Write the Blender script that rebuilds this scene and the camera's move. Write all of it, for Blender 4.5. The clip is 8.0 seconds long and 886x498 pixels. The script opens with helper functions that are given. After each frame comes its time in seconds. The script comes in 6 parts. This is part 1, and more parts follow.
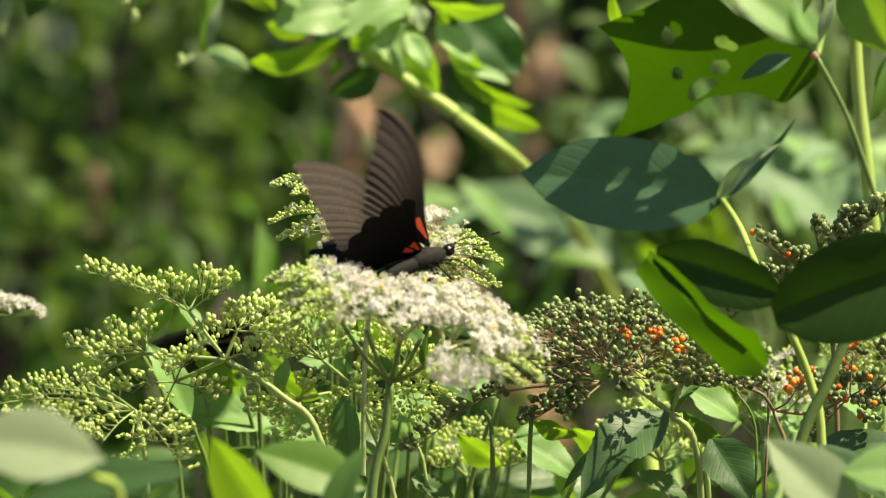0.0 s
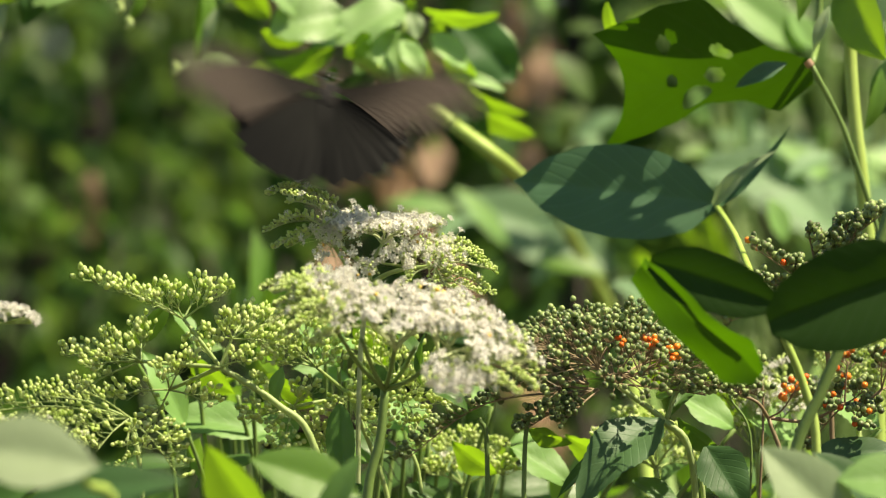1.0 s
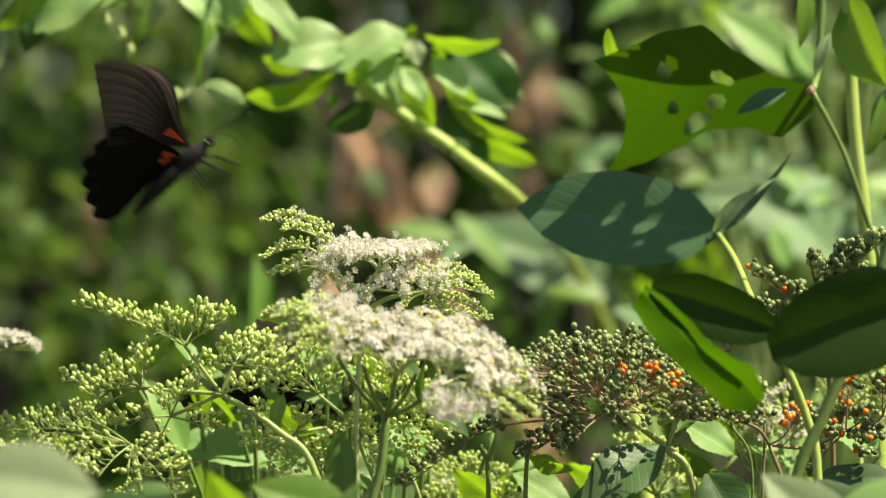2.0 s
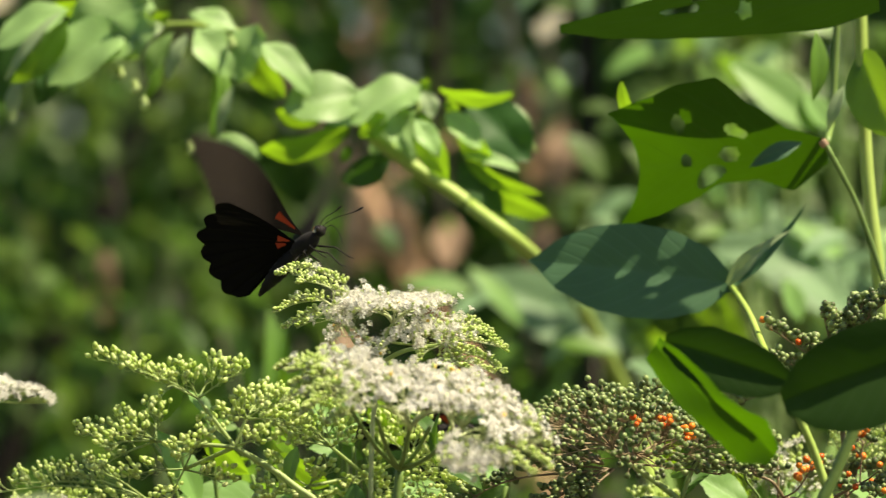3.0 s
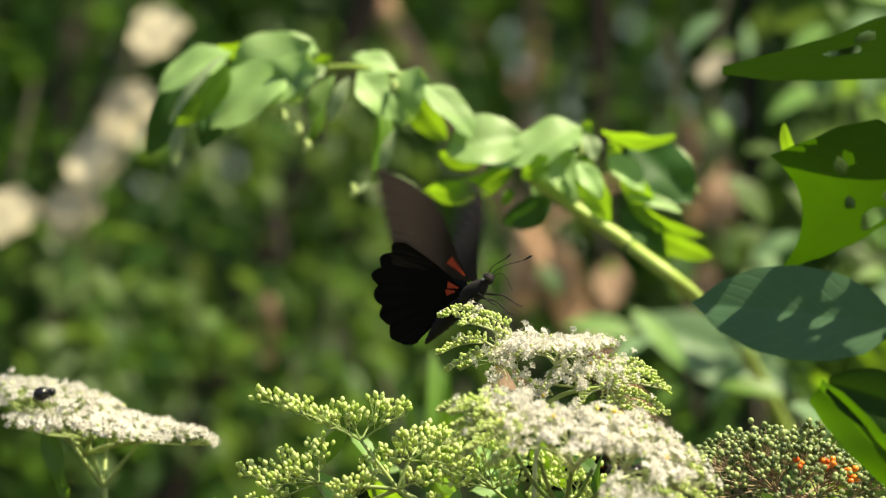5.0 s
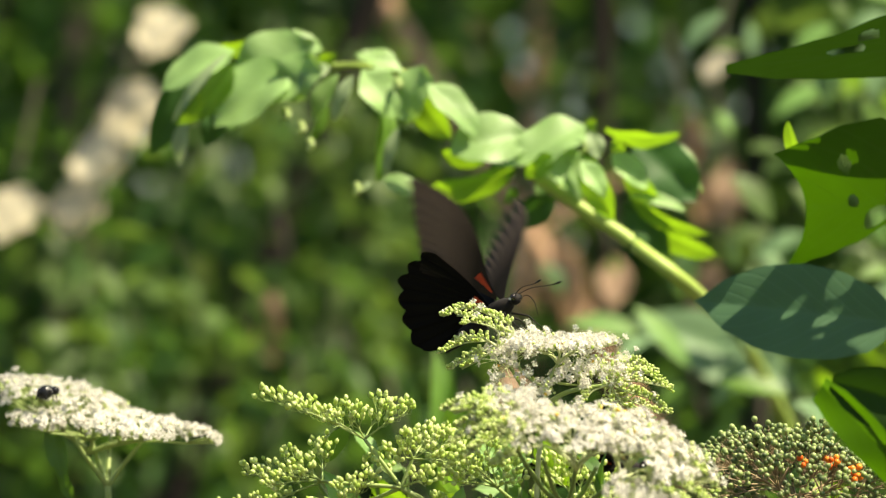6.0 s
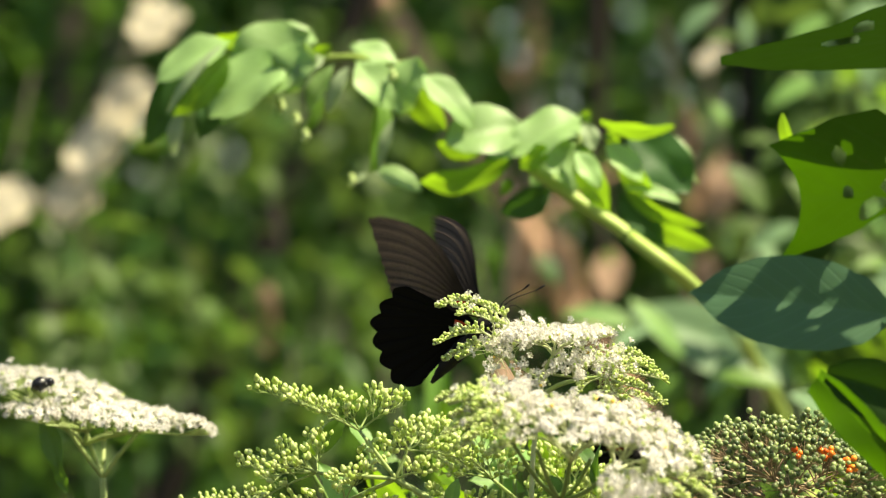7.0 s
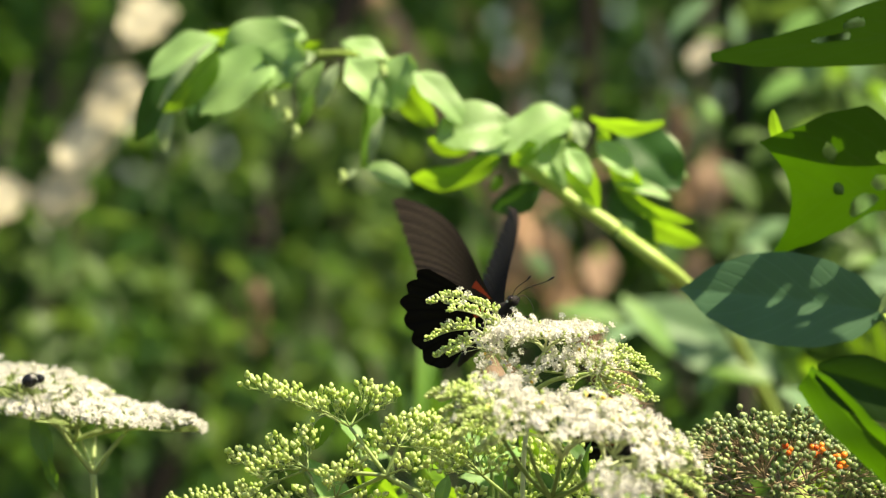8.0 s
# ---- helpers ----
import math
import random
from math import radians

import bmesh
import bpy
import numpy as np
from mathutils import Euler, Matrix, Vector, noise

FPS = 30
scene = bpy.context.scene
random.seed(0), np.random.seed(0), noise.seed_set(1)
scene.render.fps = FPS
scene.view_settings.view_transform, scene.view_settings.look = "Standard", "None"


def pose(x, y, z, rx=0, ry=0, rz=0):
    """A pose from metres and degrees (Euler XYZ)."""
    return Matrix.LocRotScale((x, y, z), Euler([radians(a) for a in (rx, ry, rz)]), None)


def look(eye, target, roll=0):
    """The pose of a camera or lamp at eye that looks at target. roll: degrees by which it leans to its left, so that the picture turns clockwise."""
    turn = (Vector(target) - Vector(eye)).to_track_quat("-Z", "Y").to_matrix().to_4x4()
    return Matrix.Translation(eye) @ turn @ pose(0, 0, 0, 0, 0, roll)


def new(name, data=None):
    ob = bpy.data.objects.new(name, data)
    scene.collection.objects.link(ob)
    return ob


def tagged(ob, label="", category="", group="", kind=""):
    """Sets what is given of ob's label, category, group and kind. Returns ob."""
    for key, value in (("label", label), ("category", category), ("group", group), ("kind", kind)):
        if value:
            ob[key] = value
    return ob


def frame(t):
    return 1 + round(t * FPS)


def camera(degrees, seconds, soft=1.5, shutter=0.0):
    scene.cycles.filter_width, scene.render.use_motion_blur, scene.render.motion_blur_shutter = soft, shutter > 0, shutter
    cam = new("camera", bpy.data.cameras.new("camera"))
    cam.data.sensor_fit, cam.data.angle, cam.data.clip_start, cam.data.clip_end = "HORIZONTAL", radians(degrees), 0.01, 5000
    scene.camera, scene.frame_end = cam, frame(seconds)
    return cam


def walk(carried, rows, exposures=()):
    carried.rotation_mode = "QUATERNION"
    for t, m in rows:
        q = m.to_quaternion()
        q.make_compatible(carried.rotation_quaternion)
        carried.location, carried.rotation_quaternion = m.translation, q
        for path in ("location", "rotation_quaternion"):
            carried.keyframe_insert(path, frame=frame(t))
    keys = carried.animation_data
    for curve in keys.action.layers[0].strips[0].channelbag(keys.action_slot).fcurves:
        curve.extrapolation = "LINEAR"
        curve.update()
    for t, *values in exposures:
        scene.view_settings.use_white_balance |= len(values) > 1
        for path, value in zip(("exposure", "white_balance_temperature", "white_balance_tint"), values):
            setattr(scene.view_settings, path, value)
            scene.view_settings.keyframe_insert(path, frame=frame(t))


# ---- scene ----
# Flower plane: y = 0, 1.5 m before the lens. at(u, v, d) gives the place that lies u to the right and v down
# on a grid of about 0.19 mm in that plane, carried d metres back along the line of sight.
EYE, REACH, GRID = Vector((0, -1.5, 1.1)), 1.5, 0.3 / 1568


def at(u, v, d=0.0):
    k = GRID * (REACH + d) / REACH
    return Vector(((u - 784) * k, d, 1.1 - (v - 441) * k))


# ---- camera: a long lens on one spot, panning up and to the left ----
cam = camera(2 * math.degrees(math.atan(0.1)), 8.0, 1.2, 0.5)
cam.data.dof.use_dof = True
cam.data.dof.focus_distance = 1.5
cam.data.dof.aperture_fstop = 12.5
PAN = [(0.0, 9.2, -13.7), (0.5, 3.5, -7.5), (1.0, 0, 0), (1.2, -1, 5), (1.7, 1, 27), (2.3, 6, 66), (2.5, 11.5, 81.5), (2.8, 15.5, 134.5), (3.0, 26, 140.8),
       (3.1, 51, 138), (3.2, 79, 137.3), (3.3, 115, 136), (3.5, 162.3, 139.4), (3.7, 184, 147), (4.0, 212.8, 170), (4.2, 236.5, 188),
       (4.5, 280.2, 208.2), (4.7, 300, 213), (5.2, 317, 216), (5.8, 320.5, 215), (6.0, 320, 212.8), (6.5, 318.5, 205.3), (7.0, 310.8, 197.6),
       (7.5, 301.6, 191.5), (8.0, 294, 191.4)]
walk(cam, [(t, look(EYE, at(784 - du, 441 - dv))) for t, du, dv in PAN], [(0.0, 1.00, 7150, 4), (3.0, 0.97, 7150, 4), (4.5, 1.05, 7150, 4), (6.0, 1.22, 7150, 4), (8.0, 1.29, 7150, 4)])

# ---- light: high sun through forest gaps, blue sky ----
SUN_DIR = Vector((0.48, -0.15, 0.86)).normalized()  # towards the sun
world = bpy.data.worlds.new("sky")
scene.world = world
world.use_nodes = True
wn = world.node_tree
sky = wn.nodes.new("ShaderNodeTexSky")
sky.sky_type, sky.sun_disc = "NISHITA", False
sky.sun_elevation = math.asin(SUN_DIR.z)
sky.sun_rotation = math.atan2(SUN_DIR.x, SUN_DIR.y)
wn.links.new(sky.outputs[0], wn.nodes["Background"].inputs[0])
wn.nodes["Background"].inputs[1].default_value = 0.062
sun = new("sun", bpy.data.lights.new("sun", "SUN"))
sun.data.energy, sun.data.angle, sun.data.color = 5.0, radians(0.55), (1.0, 0.90, 0.70)
sun.matrix_world = look(SUN_DIR * 10, (0, 0, 0))


# ---- materials ----
def nodes_of(name):
    m = bpy.data.materials.new(name)
    m.use_nodes = True
    t = m.node_tree
    return m, t, t.nodes, t.links, t.nodes["Principled BSDF"]


def noise_node(t, scale, detail=4.0, vec=None, rough=0.6):
    n = t.nodes.new("ShaderNodeTexNoise")
    n.inputs["Scale"].default_value, n.inputs["Detail"].default_value, n.inputs["Roughness"].default_value = scale, detail, rough
    if vec:
        t.links.new(vec, n.inputs["Vector"])
    return n.outputs["Fac"]


def ramp(t, fac, stops):
    r = t.nodes.new("ShaderNodeValToRGB")
    while len(r.color_ramp.elements) < len(stops):
        r.color_ramp.elements.new(0.5)
    for e, (p, c) in zip(r.color_ramp.elements, stops):
        e.position, e.color = p, (*c, 1)
    t.links.new(fac, r.inputs[0])
    return r.outputs[0]


def blend(t, fac, a, b, kind="MIX"):
    n = t.nodes.new("ShaderNodeMix")
    n.data_type, n.blend_type = "RGBA", kind
    for s, v in ((n.inputs[0], fac), (n.inputs[6], a), (n.inputs[7], b)):
        if hasattr(v, "is_linked"):
            t.links.new(v, s)
        else:
            s.default_value = v if isinstance(v, (int, float)) else (*v, 1)
    return n.outputs[2]


def calc(t, op, a, b=0.0, c=0.0):
    n = t.nodes.new("ShaderNodeMath")
    n.operation = op
    for s, v in zip(n.inputs, (a, b, c)):
        if hasattr(v, "is_linked"):
            t.links.new(v, s)
        else:
            s.default_value = v
    return n.outputs[0]


def bump(t, height, strength, dist, bsdf):
    b = t.nodes.new("ShaderNodeBump")
    b.inputs["Strength"].default_value, b.inputs["Distance"].default_value = strength, dist
    t.links.new(height, b.inputs["Height"])
    t.links.new(b.outputs[0], bsdf.inputs["Normal"])
    return b


def leaf_material(name, top, glow, rough=0.42, see=0.45, veins=9, spots=0.0, island=False, spec=0.5, spread=(0.72, 1.3)):
    """Leaf blade: veins from the blade's own coordinates, mottling, gloss, and light that comes through."""
    m, t, n, l, p = nodes_of(name)
    uv = n.new("ShaderNodeUVMap").outputs[0]
    sep = n.new("ShaderNodeSeparateXYZ")
    l.new(uv, sep.inputs[0])
    across = calc(t, "ABSOLUTE", calc(t, "SUBTRACT", sep.outputs[0], 0.5))
    mid = calc(t, "SMOOTH_MIN", calc(t, "MULTIPLY", across, 22.0), 1.0, 0.3)
    w = calc(t, "SUBTRACT", calc(t, "MULTIPLY", sep.outputs[1], float(veins)), calc(t, "MULTIPLY", across, 5.5))
    side = calc(t, "SMOOTH_MIN", calc(t, "MULTIPLY", calc(t, "ABSOLUTE", calc(t, "SUBTRACT", calc(t, "FRACT", w), 0.5)), 9.0), 1.0, 0.3)
    vein = calc(t, "MULTIPLY", mid, side)
    geo = n.new("ShaderNodeNewGeometry")
    pos = n.new("ShaderNodeTexCoord").outputs["Object"]
    big, fine = noise_node(t, 60, 3, pos), noise_node(t, 900, 3, pos)
    rnd = geo.outputs["Random Per Island"] if island else n.new("ShaderNodeObjectInfo").outputs["Random"]
    var = calc(t, "ADD", calc(t, "MULTIPLY", rnd, 0.5), calc(t, "MULTIPLY", big, 0.6))
    col = blend(t, var, tuple(c * spread[0] for c in top), tuple(min(1, c * spread[1]) for c in top))
    col = blend(t, calc(t, "MULTIPLY", calc(t, "SUBTRACT", 1.0, vein), 0.22), col, tuple(min(1, c * 1.9 + 0.03) for c in top))
    if spots:
        sp = ramp(t, noise_node(t, 130, 5, pos, 0.7), [(0.66, (0, 0, 0)), (0.74, (1, 1, 1))])
        col = blend(t, calc(t, "MULTIPLY", sp, spots), col, (0.16, 0.10, 0.04))
    l.new(col, p.inputs["Base Color"])
    p.inputs["Specular IOR Level"].default_value = spec
    l.new(calc(t, "ADD", rough - 0.08, calc(t, "MULTIPLY", fine, 0.2)), p.inputs["Roughness"])
    b = bump(t, calc(t, "ADD", vein, calc(t, "MULTIPLY", fine, 0.35)), 0.2, 0.0004, p)
    tr = n.new("ShaderNodeBsdfTranslucent")
    gcol = blend(t, var, tuple(c * spread[0] for c in glow), tuple(min(1, c * spread[1]) for c in glow))
    gcol = blend(t, calc(t, "MULTIPLY", calc(t, "SUBTRACT", 1.0, vein), 0.35), gcol, tuple(c * 0.6 for c in glow))
    l.new(gcol, tr.inputs[0])
    mix = n.new("ShaderNodeMixShader")
    mix.inputs[0].default_value = see
    l.new(p.outputs[0], mix.inputs[1])
    l.new(tr.outputs[0], mix.inputs[2])
    l.new(mix.outputs[0], n["Material Output"].inputs[0])
    return m


def plain_material(name, a, b, scale=300, rough=0.55, see=0.0, island=False, object_random=False, bump_size=0.0002, sheen=0.0, glow=None, spec=0.5):
    """Two-tone surface with grain at two scales; see lets light through, as petals and buds do."""
    m, t, n, l, p = nodes_of(name)
    pos = n.new("ShaderNodeTexCoord").outputs["Object"]
    big, fine = noise_node(t, scale * 0.2, 3, pos), noise_node(t, scale * 3, 3, pos)
    var = calc(t, "ADD", calc(t, "MULTIPLY", big, 0.7), calc(t, "MULTIPLY", fine, 0.3))
    if island or object_random:
        rnd = n.new("ShaderNodeNewGeometry").outputs["Random Per Island"] if island else n.new("ShaderNodeObjectInfo").outputs["Random"]
        var = calc(t, "ADD", calc(t, "MULTIPLY", var, 0.45), calc(t, "MULTIPLY", rnd, 0.6))
    col = ramp(t, var, [(0.25, a), (0.75, b)])
    l.new(col, p.inputs["Base Color"])
    p.inputs["Roughness"].default_value = rough
    p.inputs["Sheen Weight"].default_value = sheen
    p.inputs["Specular IOR Level"].default_value = spec
    bump(t, fine, 0.4, bump_size, p)
    if see:
        tr = n.new("ShaderNodeBsdfTranslucent")
        if glow:
            tr.inputs[0].default_value = (*glow, 1)
        else:
            l.new(col, tr.inputs[0])
        mix = n.new("ShaderNodeMixShader")
        mix.inputs[0].default_value = see
        l.new(p.outputs[0], mix.inputs[1])
        l.new(tr.outputs[0], mix.inputs[2])
        l.new(mix.outputs[0], n["Material Output"].inputs[0])
    return m


def wing_material(name, base, ray, rays, see, dusk):
    """Black scaled wing: pale dusting between dark veins that fan out from the root."""
    m, t, n, l, p = nodes_of(name)
    uv = n.new("ShaderNodeUVMap").outputs[0]
    sep = n.new("ShaderNodeSeparateXYZ")
    l.new(uv, sep.inputs[0])
    f = calc(t, "ABSOLUTE", calc(t, "SUBTRACT", calc(t, "FRACT", calc(t, "MULTIPLY", sep.outputs[0], float(rays))), 0.5))
    stripe = calc(t, "SMOOTH_MIN", calc(t, "MULTIPLY", calc(t, "SUBTRACT", 0.5, f), 7.0), 1.0, 0.2)
    pos = n.new("ShaderNodeTexCoord").outputs["Object"]
    fine = noise_node(t, 1500, 3, pos)
    reach = ramp(t, sep.outputs[1], [(0.3, (0, 0, 0)), (0.75, (1, 1, 1))])
    amt = calc(t, "MULTIPLY", calc(t, "MULTIPLY", stripe, calc(t, "ADD", 0.4, fine)), calc(t, "MULTIPLY", reach, dusk))
    col = blend(t, amt, base, ray)
    l.new(col, p.inputs["Base Color"])
    p.inputs["Roughness"].default_value = 0.62
    p.inputs["Sheen Weight"].default_value = 0.0
    p.inputs["Specular IOR Level"].default_value = 0.06
    bump(t, calc(t, "ADD", stripe, calc(t, "MULTIPLY", fine, 0.5)), 0.5, 0.0002, p)
    tr = n.new("ShaderNodeBsdfTranslucent")
    l.new(blend(t, amt, tuple(c * 3 for c in base), tuple(c * 3.2 for c in ray)), tr.inputs[0])
    mix = n.new("ShaderNodeMixShader")
    mix.inputs[0].default_value = see
    l.new(p.outputs[0], mix.inputs[1])
    l.new(tr.outputs[0], mix.inputs[2])
    l.new(mix.outputs[0], n["Material Output"].inputs[0])
    return m


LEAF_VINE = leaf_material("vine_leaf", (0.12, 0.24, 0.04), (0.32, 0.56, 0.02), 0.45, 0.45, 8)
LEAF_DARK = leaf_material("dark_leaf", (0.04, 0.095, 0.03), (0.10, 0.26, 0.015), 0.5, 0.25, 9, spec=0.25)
LEAF_ELDER = leaf_material("elder_leaf", (0.06, 0.13, 0.03), (0.20, 0.42, 0.02), 0.38, 0.35, 12)
LEAF_BAUHINIA = leaf_material("broad_leaf", (0.046, 0.110, 0.010), (0.085, 0.225, 0.003), 0.5, 0.46, 6, 0.3, spec=0.3)
LEAF_GLAUCOUS = leaf_material("waxy_blue_green_leaf", (0.050, 0.120, 0.056), (0.09, 0.24, 0.03), 0.5, 0.18, 8)
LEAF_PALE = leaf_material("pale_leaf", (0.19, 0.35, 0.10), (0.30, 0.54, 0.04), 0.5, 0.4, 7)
# two leaf tones with the pale sheen of the blade put into the base colour
LEAF_PALE_SHEEN = leaf_material("pale_sheen_leaf", (0.29, 0.38, 0.21), (0.34, 0.46, 0.15), 0.55, 0.35, 8)
LEAF_GREY_SHEEN = leaf_material("grey_sheen_leaf", (0.21, 0.27, 0.15), (0.24, 0.33, 0.10), 0.55, 0.3, 8)
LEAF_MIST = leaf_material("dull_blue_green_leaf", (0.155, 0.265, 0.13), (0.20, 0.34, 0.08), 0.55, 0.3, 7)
# darkened copy for leaves that lie in shadow; the shade is in the colour
LEAF_SHADE = leaf_material("shade_darkened_leaf", (0.018, 0.046, 0.008), (0.05, 0.13, 0.006), 0.55, 0.3, 8, spec=0.15)
LEAF_UNDER = leaf_material("undergrowth_leaf", (0.06, 0.13, 0.03), (0.20, 0.42, 0.02), 0.42, 0.35, 9, island=True)
LEAF_UNDER_PALE = leaf_material("pale_undergrowth_leaf", (0.14, 0.27, 0.06), (0.34, 0.58, 0.03), 0.45, 0.42, 8, island=True)
LEAF_SHEEN = leaf_material("glossy_elder_leaf", (0.055, 0.115, 0.042), (0.10, 0.24, 0.02), 0.5, 0.22, 13)
LEAF_DEAD = leaf_material("withered_leaf", (0.38, 0.25, 0.17), (0.42, 0.26, 0.15), 0.7, 0.35, 7)
# cream tone that stands in for sunlit patches far behind
LEAF_SUN_PATCH = leaf_material("sun_patch_leaf", (0.76, 0.68, 0.52), (0.84, 0.74, 0.54), 0.7, 0.5, 7)
LEAF_FAR = leaf_material("forest_leaf", (0.034, 0.082, 0.018), (0.16, 0.32, 0.04), 0.42, 0.36, 7, island=True, spec=0.2, spread=(0.3, 1.6))
LEAF_BOUGH = leaf_material("bough_leaf", (0.080, 0.135, 0.038), (0.20, 0.33, 0.05), 0.45, 0.33, 7, island=True, spec=0.25, spread=(0.35, 1.5))
# paler copy of the vine leaf, with sunlight on upper sides put into its colour
LEAF_VINE_LIT = leaf_material("vine_leaf_lit_side", (0.27, 0.43, 0.16), (0.34, 0.56, 0.08), 0.45, 0.38, 8)
STEM_GREEN = plain_material("green_stem", (0.10, 0.17, 0.04), (0.20, 0.30, 0.08), 200, 0.5)
STEM_PALE = plain_material("pale_green_stem", (0.32, 0.44, 0.12), (0.52, 0.62, 0.28), 250, 0.5, 0.3)
TWIG_WHITE = plain_material("whitish_flower_stalk", (0.48, 0.56, 0.26), (0.70, 0.74, 0.48), 250, 0.55, 0.35)
STEM_VINE = plain_material("yellow_green_stem", (0.28, 0.40, 0.06), (0.44, 0.56, 0.15), 120, 0.5)
STEM_DARK = plain_material("dark_stem", (0.05, 0.046, 0.022), (0.13, 0.12, 0.055), 250, 0.6)
STEM_RED = plain_material("purple_brown_stem", (0.15, 0.10, 0.06), (0.34, 0.26, 0.15), 350, 0.55)
BUD = plain_material("green_bud", (0.42, 0.56, 0.12), (0.76, 0.82, 0.40), 500, 0.45, 0.34, object_random=True, glow=(0.66, 0.80, 0.18))
BUD_PALE = plain_material("pale_bud", (0.46, 0.58, 0.16), (0.70, 0.77, 0.38), 500, 0.5, 0.36, object_random=True, glow=(0.66, 0.78, 0.26))
BUD_STUFF = plain_material("green_bud_mass", (0.42, 0.56, 0.12), (0.76, 0.82, 0.40), 500, 0.45, 0.34, island=True, glow=(0.68, 0.81, 0.2))
PETAL = plain_material("white_petal", (0.67, 0.65, 0.61), (0.76, 0.74, 0.72), 500, 0.6, 0.42, object_random=True, glow=(0.86, 0.83, 0.75))
PETAL_STUFF = plain_material("white_petal_mass", (0.67, 0.65, 0.61), (0.76, 0.74, 0.72), 500, 0.6, 0.42, island=True, glow=(0.86, 0.83, 0.75))
NECTAR = plain_material("yellow_nectar_cup", (0.75, 0.45, 0.04), (0.85, 0.62, 0.12), 500, 0.35, object_random=True)
BERRY = plain_material("green_berry", (0.040, 0.072, 0.018), (0.28, 0.36, 0.125), 600, 0.42, object_random=True)
BERRY_STUFF = plain_material("green_berry_mass", (0.040, 0.072, 0.018), (0.28, 0.36, 0.125), 600, 0.42, island=True)
BERRY_RIPE = plain_material("ripe_orange_berry", (0.72, 0.10, 0.010), (0.88, 0.26, 0.03), 600, 0.28, object_random=True)
BARK = plain_material("bark", (0.022, 0.018, 0.012), (0.060, 0.050, 0.034), 30, 0.85, bump_size=0.004)
# near-black copy of the bark; forest shade on far trunks is put into its colour
BARK_SHADED = plain_material("shade_darkened_bark", (0.006, 0.005, 0.004), (0.022, 0.017, 0.013), 30, 0.8, bump_size=0.004, spec=0.2)
BARK_RED = plain_material("reddish_bark", (0.36, 0.20, 0.12), (0.52, 0.33, 0.21), 30, 0.85, bump_size=0.004)
LITTER = plain_material("leaf_litter", (0.022, 0.020, 0.010), (0.075, 0.058, 0.030), 14, 0.9, bump_size=0.01)
WING = wing_material("black_forewing", (0.012, 0.010, 0.009), (0.085, 0.066, 0.057), 23, 0.10, 0.95)
HINDWING = wing_material("black_hindwing", (0.002, 0.002, 0.002), (0.008, 0.008, 0.009), 9, 0.015, 0.4)
WING_RED = plain_material("red_wing_patch", (0.45, 0.03, 0.008), (0.62, 0.08, 0.02), 800, 0.6, 0.2)
FUR = plain_material("black_fur", (0.006, 0.005, 0.005), (0.03, 0.026, 0.026), 1500, 0.7, sheen=0.02, bump_size=0.0004, spec=0.15)
ABDOMEN = plain_material("grey_black_abdomen", (0.004, 0.004, 0.004), (0.022, 0.020, 0.020), 700, 0.7, sheen=0.02, bump_size=0.0003, spec=0.15)
EYE_MAT = plain_material("dark_eye", (0.01, 0.008, 0.006), (0.03, 0.02, 0.02), 800, 0.15)
WHITE_DOT = plain_material("white_scales", (0.6, 0.58, 0.55), (0.8, 0.78, 0.76), 800, 0.6)
SHELL = plain_material("black_shell", (0.006, 0.006, 0.007), (0.015, 0.014, 0.016), 900, 0.25)


# ---- builders ----
def thing(name, where, label, category, group="", kind=""):
    ob = new(name)
    ob.location = where
    ob.empty_display_size = 0.01
    return tagged(ob, label, category, group, kind)


def hang(ob, parent):
    """Parents ob, whose mesh is in world space, under a thing (an unturned Empty) or under a part of it."""
    ob.parent = parent
    if parent.type == "EMPTY":
        ob.matrix_parent_inverse = Matrix.Translation(-parent.location)
    return ob


def mesh_from(bm, name, material, smooth=True):
    me = bpy.data.meshes.new(name)
    if smooth:
        for f in bm.faces:
            f.smooth = True
    bm.to_mesh(me)
    bm.free()
    for m in material if isinstance(material, (list, tuple)) else (material,):
        me.materials.append(m)
    return me


def part(name, bm, material, parent, label="", kind=""):
    ob = new(name, mesh_from(bm, name, material))
    hang(ob, parent)
    return tagged(ob, label, kind=kind)


def tube(bm, pts, radii, seg=6, cap=True):
    """A tapered round stem through the points."""
    pts = [Vector(p) for p in pts]
    rings, side = [], None
    for i, p in enumerate(pts):
        d = (pts[min(i + 1, len(pts) - 1)] - pts[max(i - 1, 0)])
        d = d.normalized() if d.length > 1e-9 else Vector((0, 0, 1))
        if side is None:
            side = d.orthogonal().normalized()
        side = (side - d * side.dot(d))
        side = side.normalized() if side.length > 1e-6 else d.orthogonal().normalized()
        o = d.cross(side)
        r = radii[i] if isinstance(radii, (list, tuple)) else radii
        rings.append([bm.verts.new(p + (side * math.cos(a) + o * math.sin(a)) * r) for a in (2 * math.pi * k / seg for k in range(seg))])
    for a, b in zip(rings, rings[1:]):
        for k in range(seg):
            bm.faces.new((a[k], a[(k + 1) % seg], b[(k + 1) % seg], b[k]))
    if cap and seg > 2:
        bm.faces.new(rings[0][::-1])
        bm.faces.new(rings[-1])


